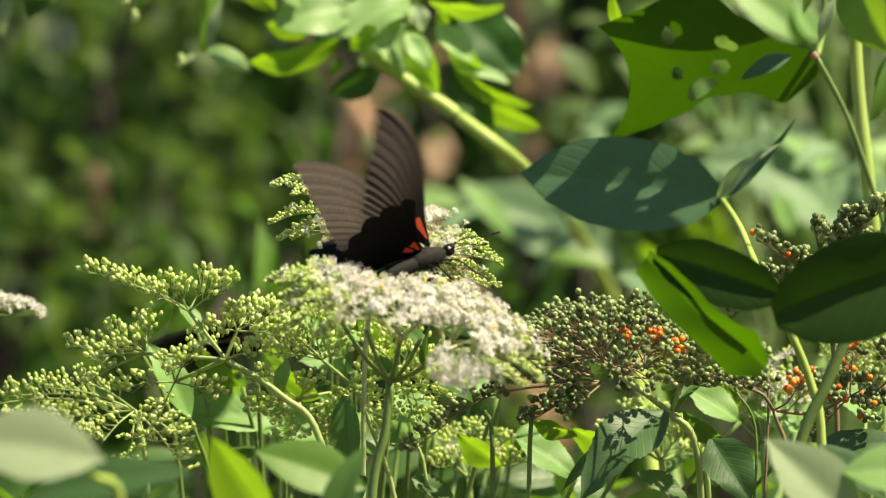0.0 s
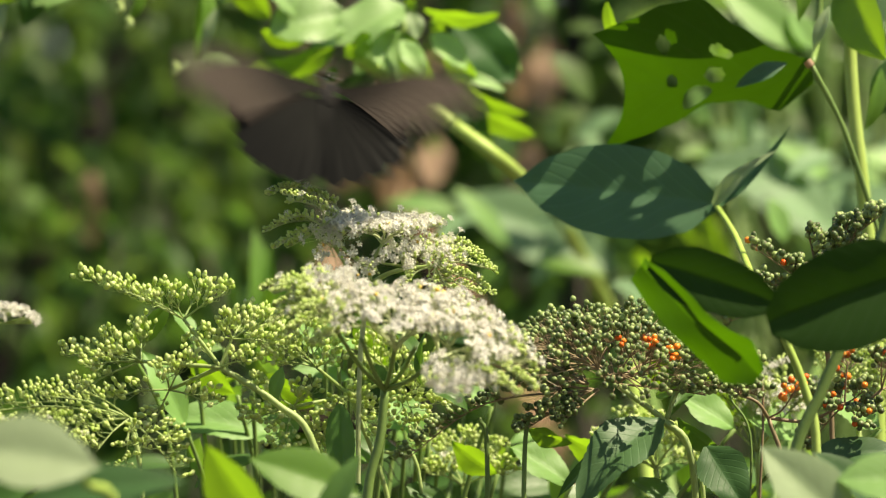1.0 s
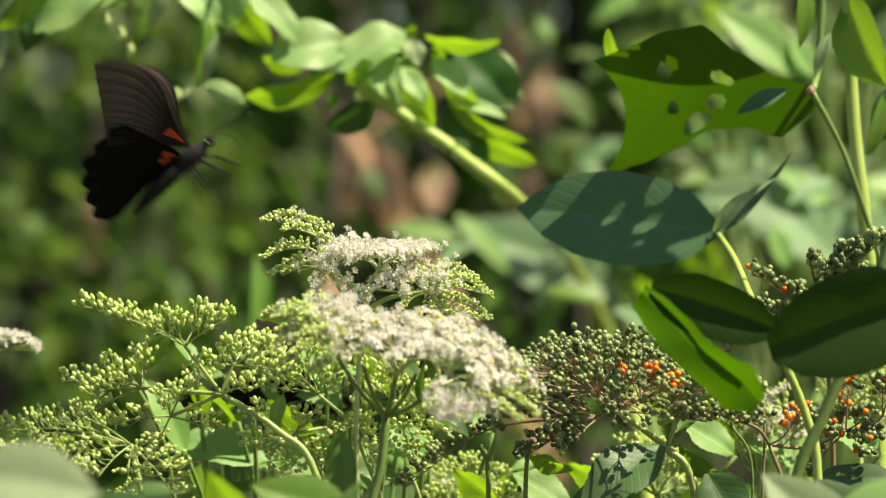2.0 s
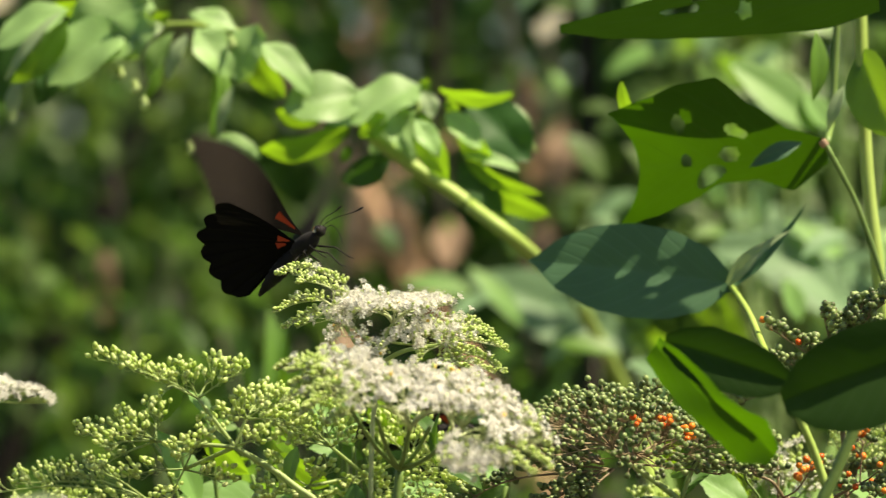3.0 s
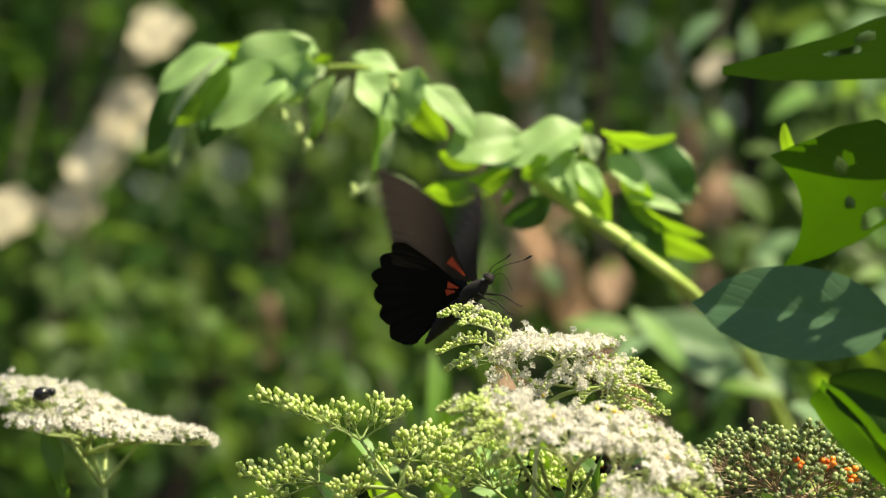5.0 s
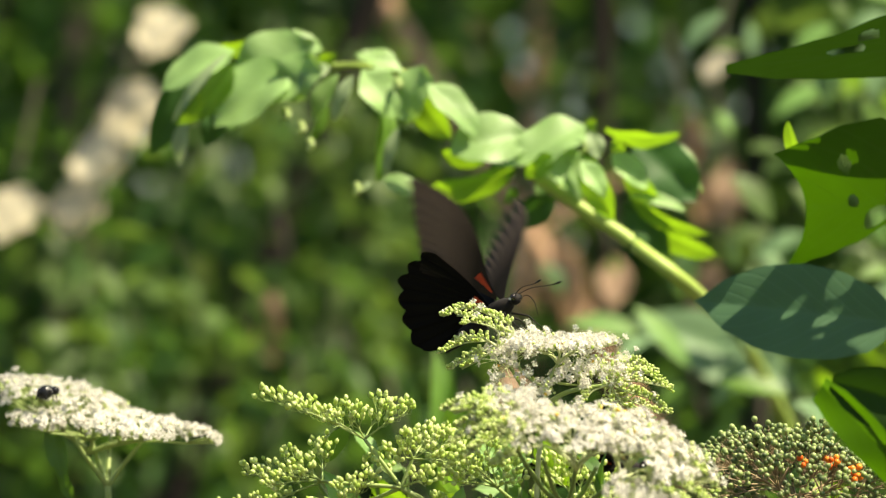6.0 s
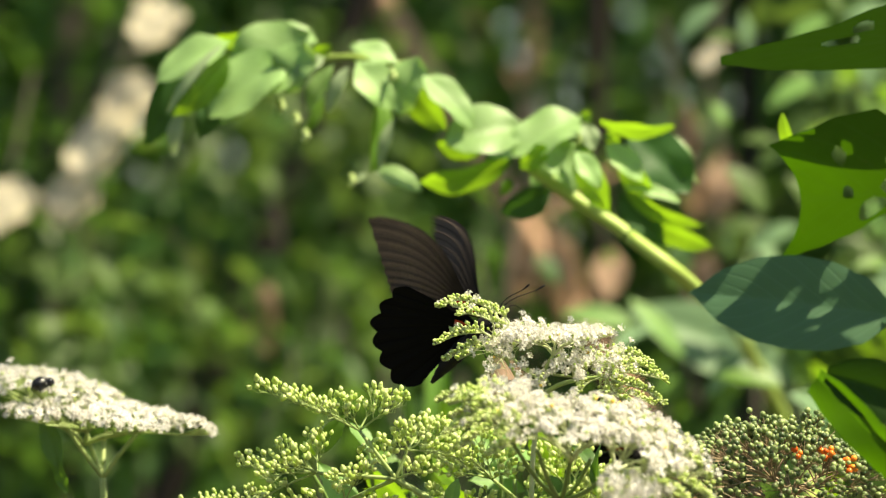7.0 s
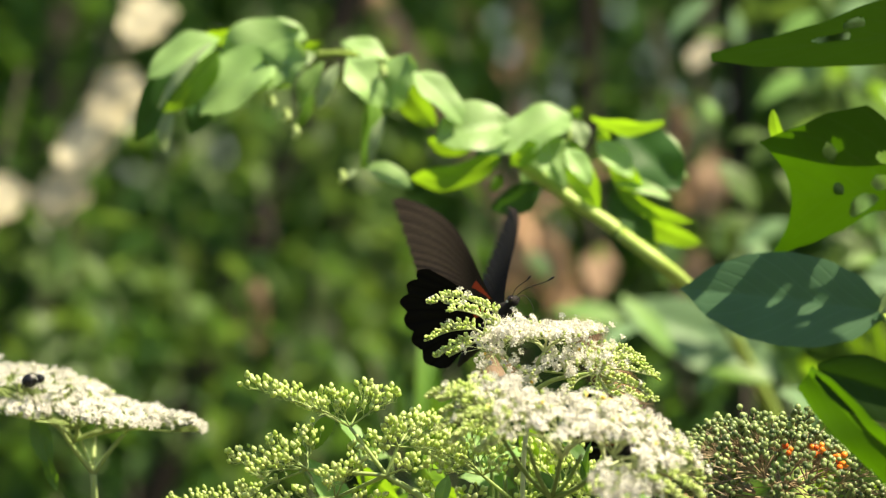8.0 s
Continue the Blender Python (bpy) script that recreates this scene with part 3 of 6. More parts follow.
def forest():
    ground()
    rnd = random.Random(5)
    # dark, reddish and sunlit trunks that show as soft shapes
    def standing(u0, v0, u1, v1, d, r, material, label, name="tree", crown=None, seed=0):
        lo, hi = at(u0, v0, d), at(u1, v1, d)
        way = (hi - lo).normalized()
        base = lo - way * ((lo.z - 0.09 * max(0, d - 2) + 0.05) / max(0.2, way.z))
        top = lo + way * ((3.6 - lo.z) / max(0.2, way.z)) if crown else hi + way * 0.9
        trunk(base, top, r, material, label, name, seed, crown)
    # the three dark trunks carry the forest shade in their bark colour
    standing(128, 300, 196, 130, 2.35, 0.0135, BARK_SHADED, "slender dark trunk in deep forest shade", crown=(0.4, 5, 24), seed=1)
    standing(745, 130, 738, -180, 2.7, 0.011, BARK_SHADED, "straight dark trunk far in the shade", crown=(0.3, 4, 20), seed=2)
    standing(1012, 60, 1006, -190, 2.8, 0.011, BARK_SHADED, "thin dark trunk far in the shade", crown=(0.3, 4, 20), seed=3)
    standing(-200, 290, -190, -200, 5.2, 0.03, BARK, "brown trunk far in the shade", crown=(1.2, 8, 60), seed=14)
    standing(425, -105, 340, -240, 2.6, 0.013, BARK_RED, "thin leaning reddish sapling", "sapling", seed=6)
    standing(637, -100, 640, -200, 4.2, 0.012, BARK_RED, "thin upright reddish sapling", "sapling", seed=7)
    # trees added for their unseen crowns, which keep sky and sun off the thicket
    for i, (x, y) in enumerate(((-2.3, 4.6), (-1.3, 5.8), (1.6, 4.4), (2.6, 5.6), (0.3, 6.6), (-0.6, 7.4), (1.2, 7.6))):
        base = Vector((x, y, 0.09 * (y - 2) - 0.05))
        trunk(base, base + Vector((rnd.uniform(-0.2, 0.2), 0.1, 3.3)), 0.035, BARK, "slender forest tree with a dense crown", seed=60 + i, crown=(0.9, 9, 70))
    # unseen trees added between the sun and the thicket to dapple it
    for i, (x, y) in enumerate(((1.2, 2.6), (1.0, 3.4), (1.9, 3.1), (2.8, 2.8), (0.9, 4.4), (1.6, 4.2), (2.7, 3.8), (3.6, 3.2), (1.0, 5.6), (2.2, 5.4), (3.4, 4.8), (2.9, 6.6))):
        base = Vector((x, y, 0.09 * (y - 2) - 0.05))
        trunk(base, base + Vector((rnd.uniform(-0.15, 0.15), 0.1, 3.4)), 0.04, BARK, "forest tree whose crown shades the thicket", seed=80 + i, crown=(0.45, 8, 58))
    # withered leaves that hang in the shrubs
    for u, v, d, n in ((640, 190, 1.75, 2), (685, 262, 1.75, 1), (755, 265, 1.8, 1), (965, 110, 1.9, 2), (890, 30, 1.9, 1), (955, 255, 1.9, 2), (185, 285, 2.1, 1), (560, 440, 1.5, 1), (920, 560, 1.6, 1)):
        hung = thing("withered_leaf_cluster", at(u, v - 60, d), "withered brown leaves hanging in the shrubs", "dead leaves", "withered leaves")
        for k in range(n):
            p = at(u + rnd.uniform(-25, 25), v + rnd.uniform(-45, 25), d + rnd.uniform(-0.05, 0.05))
            leaf(hung, p, p + Vector((rnd.uniform(-0.02, 0.04), rnd.uniform(-0.02, 0.02), -rnd.uniform(0.04, 0.06))), 0.026, LEAF_DEAD, rnd.uniform(-40, 40), name="withered_leaf", wave=0.1, seed=k + u, nl=10, nw=6)
        stem_part("twig", [at(u + 10, v - 20, d), at(u, v - 60, d), at(u - 30, v - 200, d + 0.1)], 0.0012, 0.002, BARK, hung, seg=5)
    # pale leaves added in place of sunlit patches, mostly along a leaning trunk
    for u, v, d, n in ((-35, -172, 1.7, 2), (-82, -40, 1.7, 2), (-112, 12, 1.72, 2), (-148, 62, 1.7, 2), (-186, 142, 1.7, 2), (-298, 150, 1.7, 2), (948, -85, 1.7, 1)):
        hung = thing("withered_leaf_cluster", at(u, v - 50, d), "straw-pale withered leaves catching the sun", "dead leaves", "withered leaves")
        for k in range(n):
            p = at(u + 18 + 22 * k, v - 34 + 22 * k, d + 0.03 * k)
            leaf(hung, p, p + Vector((-0.022 - 0.006 * k, -0.012, -0.030)) * (1 if n > 1 else 0.7), 0.040 if n > 1 else 0.022, LEAF_SUN_PATCH, 48, name="withered_leaf", shape=(0.3, 0.8, 1, 1, 0.9, 0.7, 0.2), wave=0.06, arch=0.06, seed=k + int(u) + 900, nl=10, nw=6)
        stem_part("twig", [at(u, v - 50, d), at(u + 10, v - 80, d + 0.03), at(u + 40, v - 220, d + 0.1)], 0.0012, 0.002, BARK, hung, seg=5)
    # shrubs at several depths
    k = 0
    for row_d, count, n, size in ((2.9, 7, 660, 0.036), (3.6, 10, 900, 0.042), (4.8, 12, 1000, 0.058), (6.5, 14, 900, 0.09)):
        for i in range(count):
            f = (i + 0.5) / count
            w = (REACH + row_d) * 0.2 + 0.7
            x = -0.06 * row_d + (f - 0.5) * 2 * w + rnd.uniform(-0.12, 0.12)
            y = row_d + rnd.uniform(-0.4, 0.4)
            h = rnd.uniform(0.75, 1.05) if row_d < 3 else rnd.uniform(0.9, 1.6)
            shrub((x, y, 0.09 * max(0, y - 2)), h, 0.34, n, size, LEAF_FAR, 100 + k, "leafy green forest shrub in dappled shade")
            k += 1
    for row_d, count, n in ((1.35, 7, 150), (1.9, 9, 240)):
        for i in range(count):
            x = -0.12 + ((i + 0.5) / count - 0.5) * (0.75 + 0.28 * row_d) + rnd.uniform(-0.04, 0.04)
            k += 1
            y = row_d + rnd.uniform(-0.15, 0.15)
            if 20 < x / (GRID * (REACH + y) / REACH) + 784 < 300:
                continue  # a gap in the thicket, where a dark trunk shows
            shrub((x, y, 0.0), rnd.uniform(0.95, 1.3), 0.13, n, 0.021, LEAF_FAR, 400 + k, "slender small-leaved green shrub in dappled shade")
    for x, y, h in ((-0.62, 2.2, 0.98), (-0.36, 2.5, 0.95), (-0.95, 2.4, 1.15), (0.05, 2.6, 0.93)):
        shrub((x, y, 0.03), h, 0.22, 700, 0.034, LEAF_FAR, 200 + k, "low leafy green forest shrub in dappled shade")
        k += 1
    # leafy boughs that hang between, sunlit here and there
    for i, (u, v, d, n) in enumerate(((-60, 250, 2.3, 60), (340, 300, 2.4, 60), (0, 470, 2.0, 60), (300, 450, 1.9, 60), (-180, 330, 2.2, 60), (450, 330, 2.3, 60), (-270, 480, 1.9, 60), (212, 70, 2.0, 60), (262, -30, 2.0, 60), (100, 390, 2.0, 70), (270, 60, 2.2, 60), (330, -30, 2.5, 50), (60, 130, 2.0, 60), (-170, 260, 1.9, 60), (30, 300, 1.8, 60), (-80, 400, 1.9, 60), (240, 360, 2.1, 50), (380, 200, 2.2, 60), (540, 240, 2.2, 50),
                                      (-220, 420, 1.8, 50), (150, 500, 1.6, 50), (820, 60, 2.4, 50), (900, 180, 2.3, 50), (620, -60, 2.6, 50), (-260, 60, 2.3, 50), (120, -100, 2.6, 50), (1180, -40, 1.9, 50), (1000, 340, 1.6, 40))):
        root = at(u + rnd.uniform(-60, 60), v - 90, d + 0.05)
        hung = thing("leafy_bough", root, "thin forest bough with small green leaves", "bough", "leafy boughs")
        tip = at(u, v, d) + Vector((0, 0, -0.03))
        stem_part("twig", [root, root.lerp(tip, 0.5) + Vector((0.01, 0, 0.01)), tip], 0.0016, 0.0008, BARK, hung, seg=5)
        part("foliage", leaf_cloud([(root.lerp(tip, f), 0.036, n // 6) for f in (0.35, 0.7, 1.0)], 0.030, rnd), LEAF_BOUGH if i % 3 else LEAF_FAR, hung, kind="stuff")
    # trees beside and behind the lens close the place
    for i in range(10):
        a = math.pi * (1.12 + 0.76 * (i + 0.5) / 10)
        p = Vector((math.cos(a) * 7.5, -1.5 + math.sin(a) * 7.5, 0))
        trunk(p, p + Vector((0.2, 0.1, 4.2)), 0.11, BARK, "dark forest tree with a leafy crown", seed=20 + i, crown=(1.3, 9, 60))
    for i in range(9):
        shrub(((i - 4) * 2.2, 15.0 + rnd.uniform(-0.5, 0.5), 1.1), 6.8, 1.5, 2600, 0.36, LEAF_FAR, 360 + i, "tall shaded forest shrub far behind")
    # low herbs on the forest floor
    spots = [((rnd.uniform(-4, 4), y, 0.07 + 0.09 * max(0.0, y - 2.0)), 0.16, 24) for y in [rnd.uniform(-4, 7) for _ in range(300)] if not -1.9 < y < -1.1]
    herbs = new("forest_floor_herbs", mesh_from(leaf_cloud([((x, y, z + 0.06), s * 0.7, n) for (x, y, z), s, n in spots], 0.06, rnd, -0.3), "forest_floor_herbs", LEAF_FAR))
    tagged(herbs, "low green herbs covering the forest floor", "undergrowth", kind="stuff")
    # far wall of leaves
    for i in range(14):
        x = (i - 6.5) * 1.1
        shrub((x, 9.5 + rnd.uniform(-0.6, 0.6), 0.6), 3.4, 0.8, 1500, 0.16, LEAF_FAR, 300 + i, "tall shaded forest shrub far behind")
    for i in range(12):
        shrub(((i - 5.5) * 1.5, 12.0 + rnd.uniform(-0.5, 0.5), 0.85), 5.2, 1.1, 1800, 0.24, LEAF_FAR, 330 + i, "tall shaded forest shrub far behind")


# ---- elder flower heads ----
FLOWER = {"floret": 5, "floret_cup": 3, "budlet": 1.2, "nectar_cup": 0.10}
BLOOM = {"floret": 5, "floret_cup": 4, "budlet": 0.6}
OPEN = {"floret": 4, "floret_cup": 5, "budlet": 2.0, "nectar_cup": 0.10}
BUDDING = {"floret": 1, "floret_cup": 2, "budlet": 4, "nectar_cup": 0.03}
HALF = {"floret": 2, "floret_cup": 2, "budlet": 4, "nectar_cup": 0.05}
GREEN = {"budlet": 5, "floret_cup": 0.15}
FRUITING = {"bud": 1}
DARK_BERRY = {"berry": 9, "ripe_berry": 0.02}
MIXED_BERRY = {"berry": 5, "ripe_berry": 0.6}


def head(name, base, label, category, group="elder heads"):
    return thing(name, base, label, category, group), bmesh.new(), []


def close_head(ob, bm, ends, material, limit=300):
    part("twig_mass", bm, material, ob, kind="stuff")
    place_pieces(ends, ob, limit)


def upper_flower():
    ob, bm, ends = head("elder_flower_head", at(632, 1150, 0.01), "white elder flower head with pale green buds at its rim", "flower")
    rnd = random.Random(11)
    stem_part("stem", [at(632, 1150, 0.01), at(630, 700, 0.008), at(638, 560, 0.004), at(648, 502, 0)], 0.0009, 0.0008, TWIG_WHITE, ob)
    fork = at(648, 502, 0)
    left, top, right, side = at(562, 402, -0.003), at(668, 432, -0.003), at(762, 468, -0.006), at(705, 470, 0.012)
    for pts, r in (((at(630, 520, 0.002), at(604, 470, -0.001), left), 0.0008), ((fork, at(648, 470, -0.002), top), 0.0008), ((fork, at(690, 480, -0.004), right), 0.0009), ((at(650, 478, 0), at(610, 450, 0.01), at(590, 425, 0.016)), 0.0006), ((at(655, 460, 0), at(672, 466, 0.008), side), 0.0006)):
        stem_part("ray", pts, r, r * 0.75, STEM_PALE, ob, seg=6)
    # the white flat top on its fan of rays
    corymb(bm, ends, top, at(676, 394, 0.0), at(768, 391, 0.004) - at(676, 394, 0.0), at(672, 404, -0.018) - at(676, 394, 0.0), 330, lambda s, p: OPEN, rnd, 0.0, 8, 0.76, r=0.00042, jitter=0.0010)
    corymb(bm, ends, at(590, 425, 0.012), at(604, 394, 0.006), at(650, 388, 0.006) - at(604, 394, 0.006), at(600, 408, -0.010) - at(604, 394, 0.006), 150, lambda s, p: OPEN, rnd, 0.001, 5, 0.76, r=0.00036, jitter=0.0018)
    corymb(bm, ends, at(590, 440, 0.0), at(580, 424, -0.004), at(612, 440, -0.004) - at(580, 424, -0.004), at(560, 446, -0.014) - at(580, 424, -0.004), 60, lambda s, p: OPEN, rnd, 0.0, 4, 0.70, r=0.00032, jitter=0.002)
    corymb(bm, ends, side, at(718, 440, 0.004), at(760, 444, 0.006) - at(718, 440, 0.004), at(712, 462, -0.012) - at(718, 440, 0.004), 150, lambda s, p: OPEN, rnd, 0.001, 6, 0.76, r=0.00036, jitter=0.002)
    corymb(bm, ends, at(660, 478, 0.0), at(640, 466, -0.008), at(668, 474, -0.006) - at(640, 466, -0.008), at(628, 480, -0.016) - at(640, 466, -0.008), 40, lambda s, p: OPEN, rnd, 0.0, 4, 0.70, r=0.00032, jitter=0.002)
    corymb(bm, ends, right, at(776, 440, -0.004), at(812, 446, 0.0) - at(776, 440, -0.004), at(770, 462, -0.018) - at(776, 440, -0.004), 130, lambda s, p: BUDDING, rnd, 0.0, 5, 0.78, r=0.00036, jitter=0.0018)
    for root, pts, n in ((left, ((590, 372, -.002), (545, 344, -.002), (500, 334, -.004), (466, 348, -.006)), 96), (left, ((580, 384, .006), (530, 352, .01), (490, 346, .012)), 56), (left, ((560, 372, -.01), (520, 358, -.014), (500, 362, -.016)), 40),
                         (left, ((545, 392, -.004), (500, 396, -.006), (462, 412, -.008)), 56), (left, ((530, 384, -.012), (490, 392, -.014)), 30), (left, ((540, 408, -.006), (505, 424, -.008), (478, 442, -.01)), 60), (left, ((550, 412, .006), (520, 430, .006), (500, 440, .006)), 30),
                         (right, ((790, 452, -.006), (830, 452, -.006), (868, 480, -.008)), 66), (right, ((780, 436, .004), (812, 430, .004), (842, 452, .004)), 56), (right, ((800, 462, -.01), (845, 470, -.012), (866, 476, -.012)), 30),
                         (right, ((790, 482, -.006), (832, 494, -.008), (864, 520, -.01)), 60), (right, ((770, 486, .004), (812, 504, .004), (846, 520, .004)), 46), (right, ((780, 500, -.008), (828, 532, -.01), (856, 560, -.012)), 54),
                         (right, ((760, 490, -.01), (762, 512, -.012), (768, 530, -.014)), 34), (right, ((730, 480, -.008), (716, 496, -.01), (702, 504, -.012)), 26), (right, ((770, 480, .0), (800, 480, .0), (824, 490, .0)), 40), (right, ((752, 484, .008), (790, 510, .008), (810, 520, .008)), 34)):
        cyme(bm, ends, [root, *(at(*p) for p in pts)], n, rnd)
    rnd.shuffle(ends)
    close_head(ob, bm, ends, TWIG_WHITE)
    return ob


def lower_flower():
    near = lambda u, v, e: at(u, v, e - 0.026)
    ob, bm, ends = head("elder_flower_head", near(640, 1150, -0.018), "broad white elder flower head with green bud margins", "flower")
    rnd = random.Random(12)
    stem_part("stem", [near(640, 1150, -0.018), near(650, 882, -0.018), near(672, 780, -0.018), near(681, 690, -0.018)], 0.0017, 0.0014, STEM_GREEN, ob)
    fork = near(681, 690, -0.018)
    for e in ((592, 580, -0.073), (700, 606, -0.068), (772, 632, -0.078), (640, 600, -0.088), (735, 615, -0.048)):
        stem_part("ray", [fork, fork.lerp(near(*e), 0.5) + Vector((0, 0, -0.002)), near(*e)], 0.0009, 0.0007, STEM_GREEN, ob, seg=6)

    def mix(s, p):
        x = p.x / GRID + 784
        return GREEN if x < 556 or x > 935 else BUDDING if x < 606 or x > 888 else FLOWER
    for f, c, a, b, n, dome in (((700, 620, -.068), (700, 556, -.068), (812, 566, -.066), (694, 586, -.098), 380, 0.004), ((770, 640, -.070), (830, 588, -.070), (938, 646, -.066), (822, 622, -.098), 430, 0.005),
                                ((600, 585, -.073), (580, 512, -.064), (650, 516, -.060), (574, 538, -.088), 240, 0.002)):
        corymb(bm, ends, near(*f), near(*c), near(*a) - near(*c), near(*b) - near(*c), n, mix, rnd, dome, 7, 0.92, r=0.0006, clump=0.42, jitter=0.0018)
    corymb(bm, ends, near(760, 630, -.078), near(812, 664, -.093), near(862, 672, -.09) - near(812, 664, -.093), near(806, 684, -.106) - near(812, 664, -.093), 150, lambda s, p: OPEN if p.x / GRID + 784 < 850 else BUDDING, rnd, 0.001, 5, 0.85, r=0.0005, jitter=0.002)
    for root, pts, n in (((590, 575, -.073), ((560, 520, -.07), (510, 500, -.068), (466, 514, -.066)), 110), ((590, 575, -.073), ((560, 530, -.078), (520, 512, -.08), (484, 520, -.08)), 80), ((590, 575, -.073), ((545, 545, -.075), (510, 550, -.078), (480, 575, -.08)), 70),
                         ((590, 575, -.073), ((560, 560, -.08), (530, 575, -.085), (505, 596, -.085)), 70), ((590, 575, -.073), ((570, 545, -.09), (540, 545, -.095), (515, 560, -.095)), 60), ((592, 580, -.073), ((590, 590, -.085), (570, 600, -.088), (555, 610, -.09)), 40),
                         ((590, 575, -.06), ((560, 540, -.055), (520, 530, -.052), (490, 545, -.05)), 60), ((590, 570, -.07), ((600, 545, -.085), (590, 560, -.09), (575, 575, -.092)), 50),
                         ((772, 632, -.078), ((860, 640, -.085), (910, 660, -.09), (945, 690, -.09)), 80), ((772, 632, -.078), ((850, 655, -.09), (890, 680, -.094), (915, 700, -.094)), 70)):
        cyme(bm, ends, [near(*root), *(near(*p) for p in pts)], n, rnd, 0.0028, 0.9)
    rnd.shuffle(ends)
    close_head(ob, bm, ends, TWIG_WHITE)
    return ob


def left_buds():
    ob, bm, ends = head("elder_bud_head", at(640, 1150, -0.022), "pale green elder head in tight bud", "flower buds")
    rnd = random.Random(13)
    stem_part("stem", [at(640, 1150, -0.022), at(560, 800, -0.022), at(490, 715, -0.022), at(390, 650, -0.022)], 0.0013, 0.0010, STEM_PALE, ob)
    hub = at(390, 650, -0.022)
    for e in ((325, 565, -0.022), (250, 640, -0.022), (300, 690, -0.010), (410, 600, -0.022)):
        stem_part("ray", [hub, hub.lerp(at(*e), 0.5), at(*e)], 0.0008, 0.0006, STEM_PALE, ob, seg=6)
    f, g, h, k = at(325, 565, -0.022), at(250, 640, -0.022), at(300, 690, -0.010), at(410, 600, -0.022)
    for b, e, w, n in ((f, (146, 494, -0.025), 17, 24), (f, (205, 512, -0.015), 20, 16), (f, (402, 516, -0.022), 20, 16), (f, (360, 505, -0.015), 20, 14), (f, (300, 522, -0.029), 20, 12), (f, (255, 528, -0.037), 19, 14),
                       (g, (112, 628, -0.022), 20, 16), (g, (186, 602, -0.022), 20, 12), (g, (250, 590, -0.016), 24, 14), (g, (150, 650, -0.037), 20, 12), (g, (200, 625, -0.037), 20, 12), (g, (130, 700, -0.012), 18, 10),
                       (h, (375, 718, -0.022), 22, 12), (h, (210, 700, -0.012), 22, 14), (h, (330, 640, -0.034), 24, 14), (h, (270, 760, -0.002), 24, 12), (h, (290, 660, -0.037), 22, 12),
                       (k, (470, 570, -0.022), 24, 14), (k, (440, 560, -0.011), 24, 14), (k, (400, 572, -0.037), 22, 12), (k, (490, 610, -0.027), 24, 14), (k, (380, 600, -0.032), 22, 12), (hub, (440, 640, -0.037), 22, 12), (hub, (350, 610, -0.017), 22, 12)):
        plume(bm, ends, b, at(*e), w * GRID * 1.2, int(n * 0.8), FRUITING, rnd, 0.25, 0.1, 0.8, 0.86, pedicel=0.0030, lift=0.1, r=0.00038, gap=0.0029, erect=0.6)
    close_head(ob, bm, ends, STEM_PALE)
    return ob


def middle_buds():
    ob, bm, ends = head("elder_bud_head", at(700, 1150, 0.042), "green elder bud head on forked stalks", "flower buds")
    rnd = random.Random(14)
    stem_part("stem", [at(700, 1150, 0.042), at(690, 900, 0.042), at(620, 700, 0.037)], 0.0010, 0.0008, STEM_PALE, ob)
    hubs = [at(620, 700, 0.037), at(560, 650, 0.032), at(700, 670, 0.034), at(520, 720, 0.027)]
    for a, b in ((0, 1), (0, 2), (0, 3)):
        stem_part("ray", [hubs[a], hubs[b]], 0.0007, 0.0006, STEM_PALE, ob, seg=6)
    for i, e, w, n in ((1, (425, 585, 0.022), 28, 16), (1, (470, 560, 0.042), 28, 14), (1, (540, 575, 0.032), 28, 14), (1, (600, 600, 0.042), 28, 14), (1, (470, 640, 0.022), 26, 14),
                       (2, (770, 650, 0.022), 26, 14), (2, (720, 620, 0.042), 26, 14), (2, (640, 615, 0.032), 26, 12), (2, (760, 720, 0.022), 26, 14), (2, (745, 770, 0.012), 26, 14), (2, (800, 700, 0.042), 24, 12),
                       (3, (445, 745, 0.022), 26, 14), (3, (500, 790, 0.022), 26, 14), (3, (560, 780, 0.032), 26, 14), (3, (450, 690, 0.042), 24, 12),
                       (0, (680, 740, 0.022), 24, 12), (0, (590, 740, 0.032), 24, 12), (0, (650, 650, 0.042), 26, 12), (1, (500, 600, 0.017), 26, 14), (1, (455, 610, 0.047), 26, 14), (1, (590, 640, 0.022), 26, 12), (3, (540, 700, 0.017), 26, 14), (3, (580, 800, 0.037), 26, 14), (3, (480, 750, 0.037), 24, 12),
                       (2, (690, 610, 0.022), 26, 12), (2, (740, 690, 0.014), 26, 14), (2, (790, 660, 0.032), 26, 14), (2, (720, 750, 0.027), 26, 14), (0, (640, 720, 0.014), 24, 12), (0, (660, 780, 0.032), 24, 12)):
        plume(bm, ends, hubs[i], at(*e), w * GRID * 1.2, int(n * 0.85), FRUITING, rnd, 0.2, 0.1, 1.0, 0.86, pedicel=0.0032, r=0.00038, gap=0.0028, lift=0.2, erect=0.3)
    close_head(ob, bm, ends, STEM_PALE)
    return ob


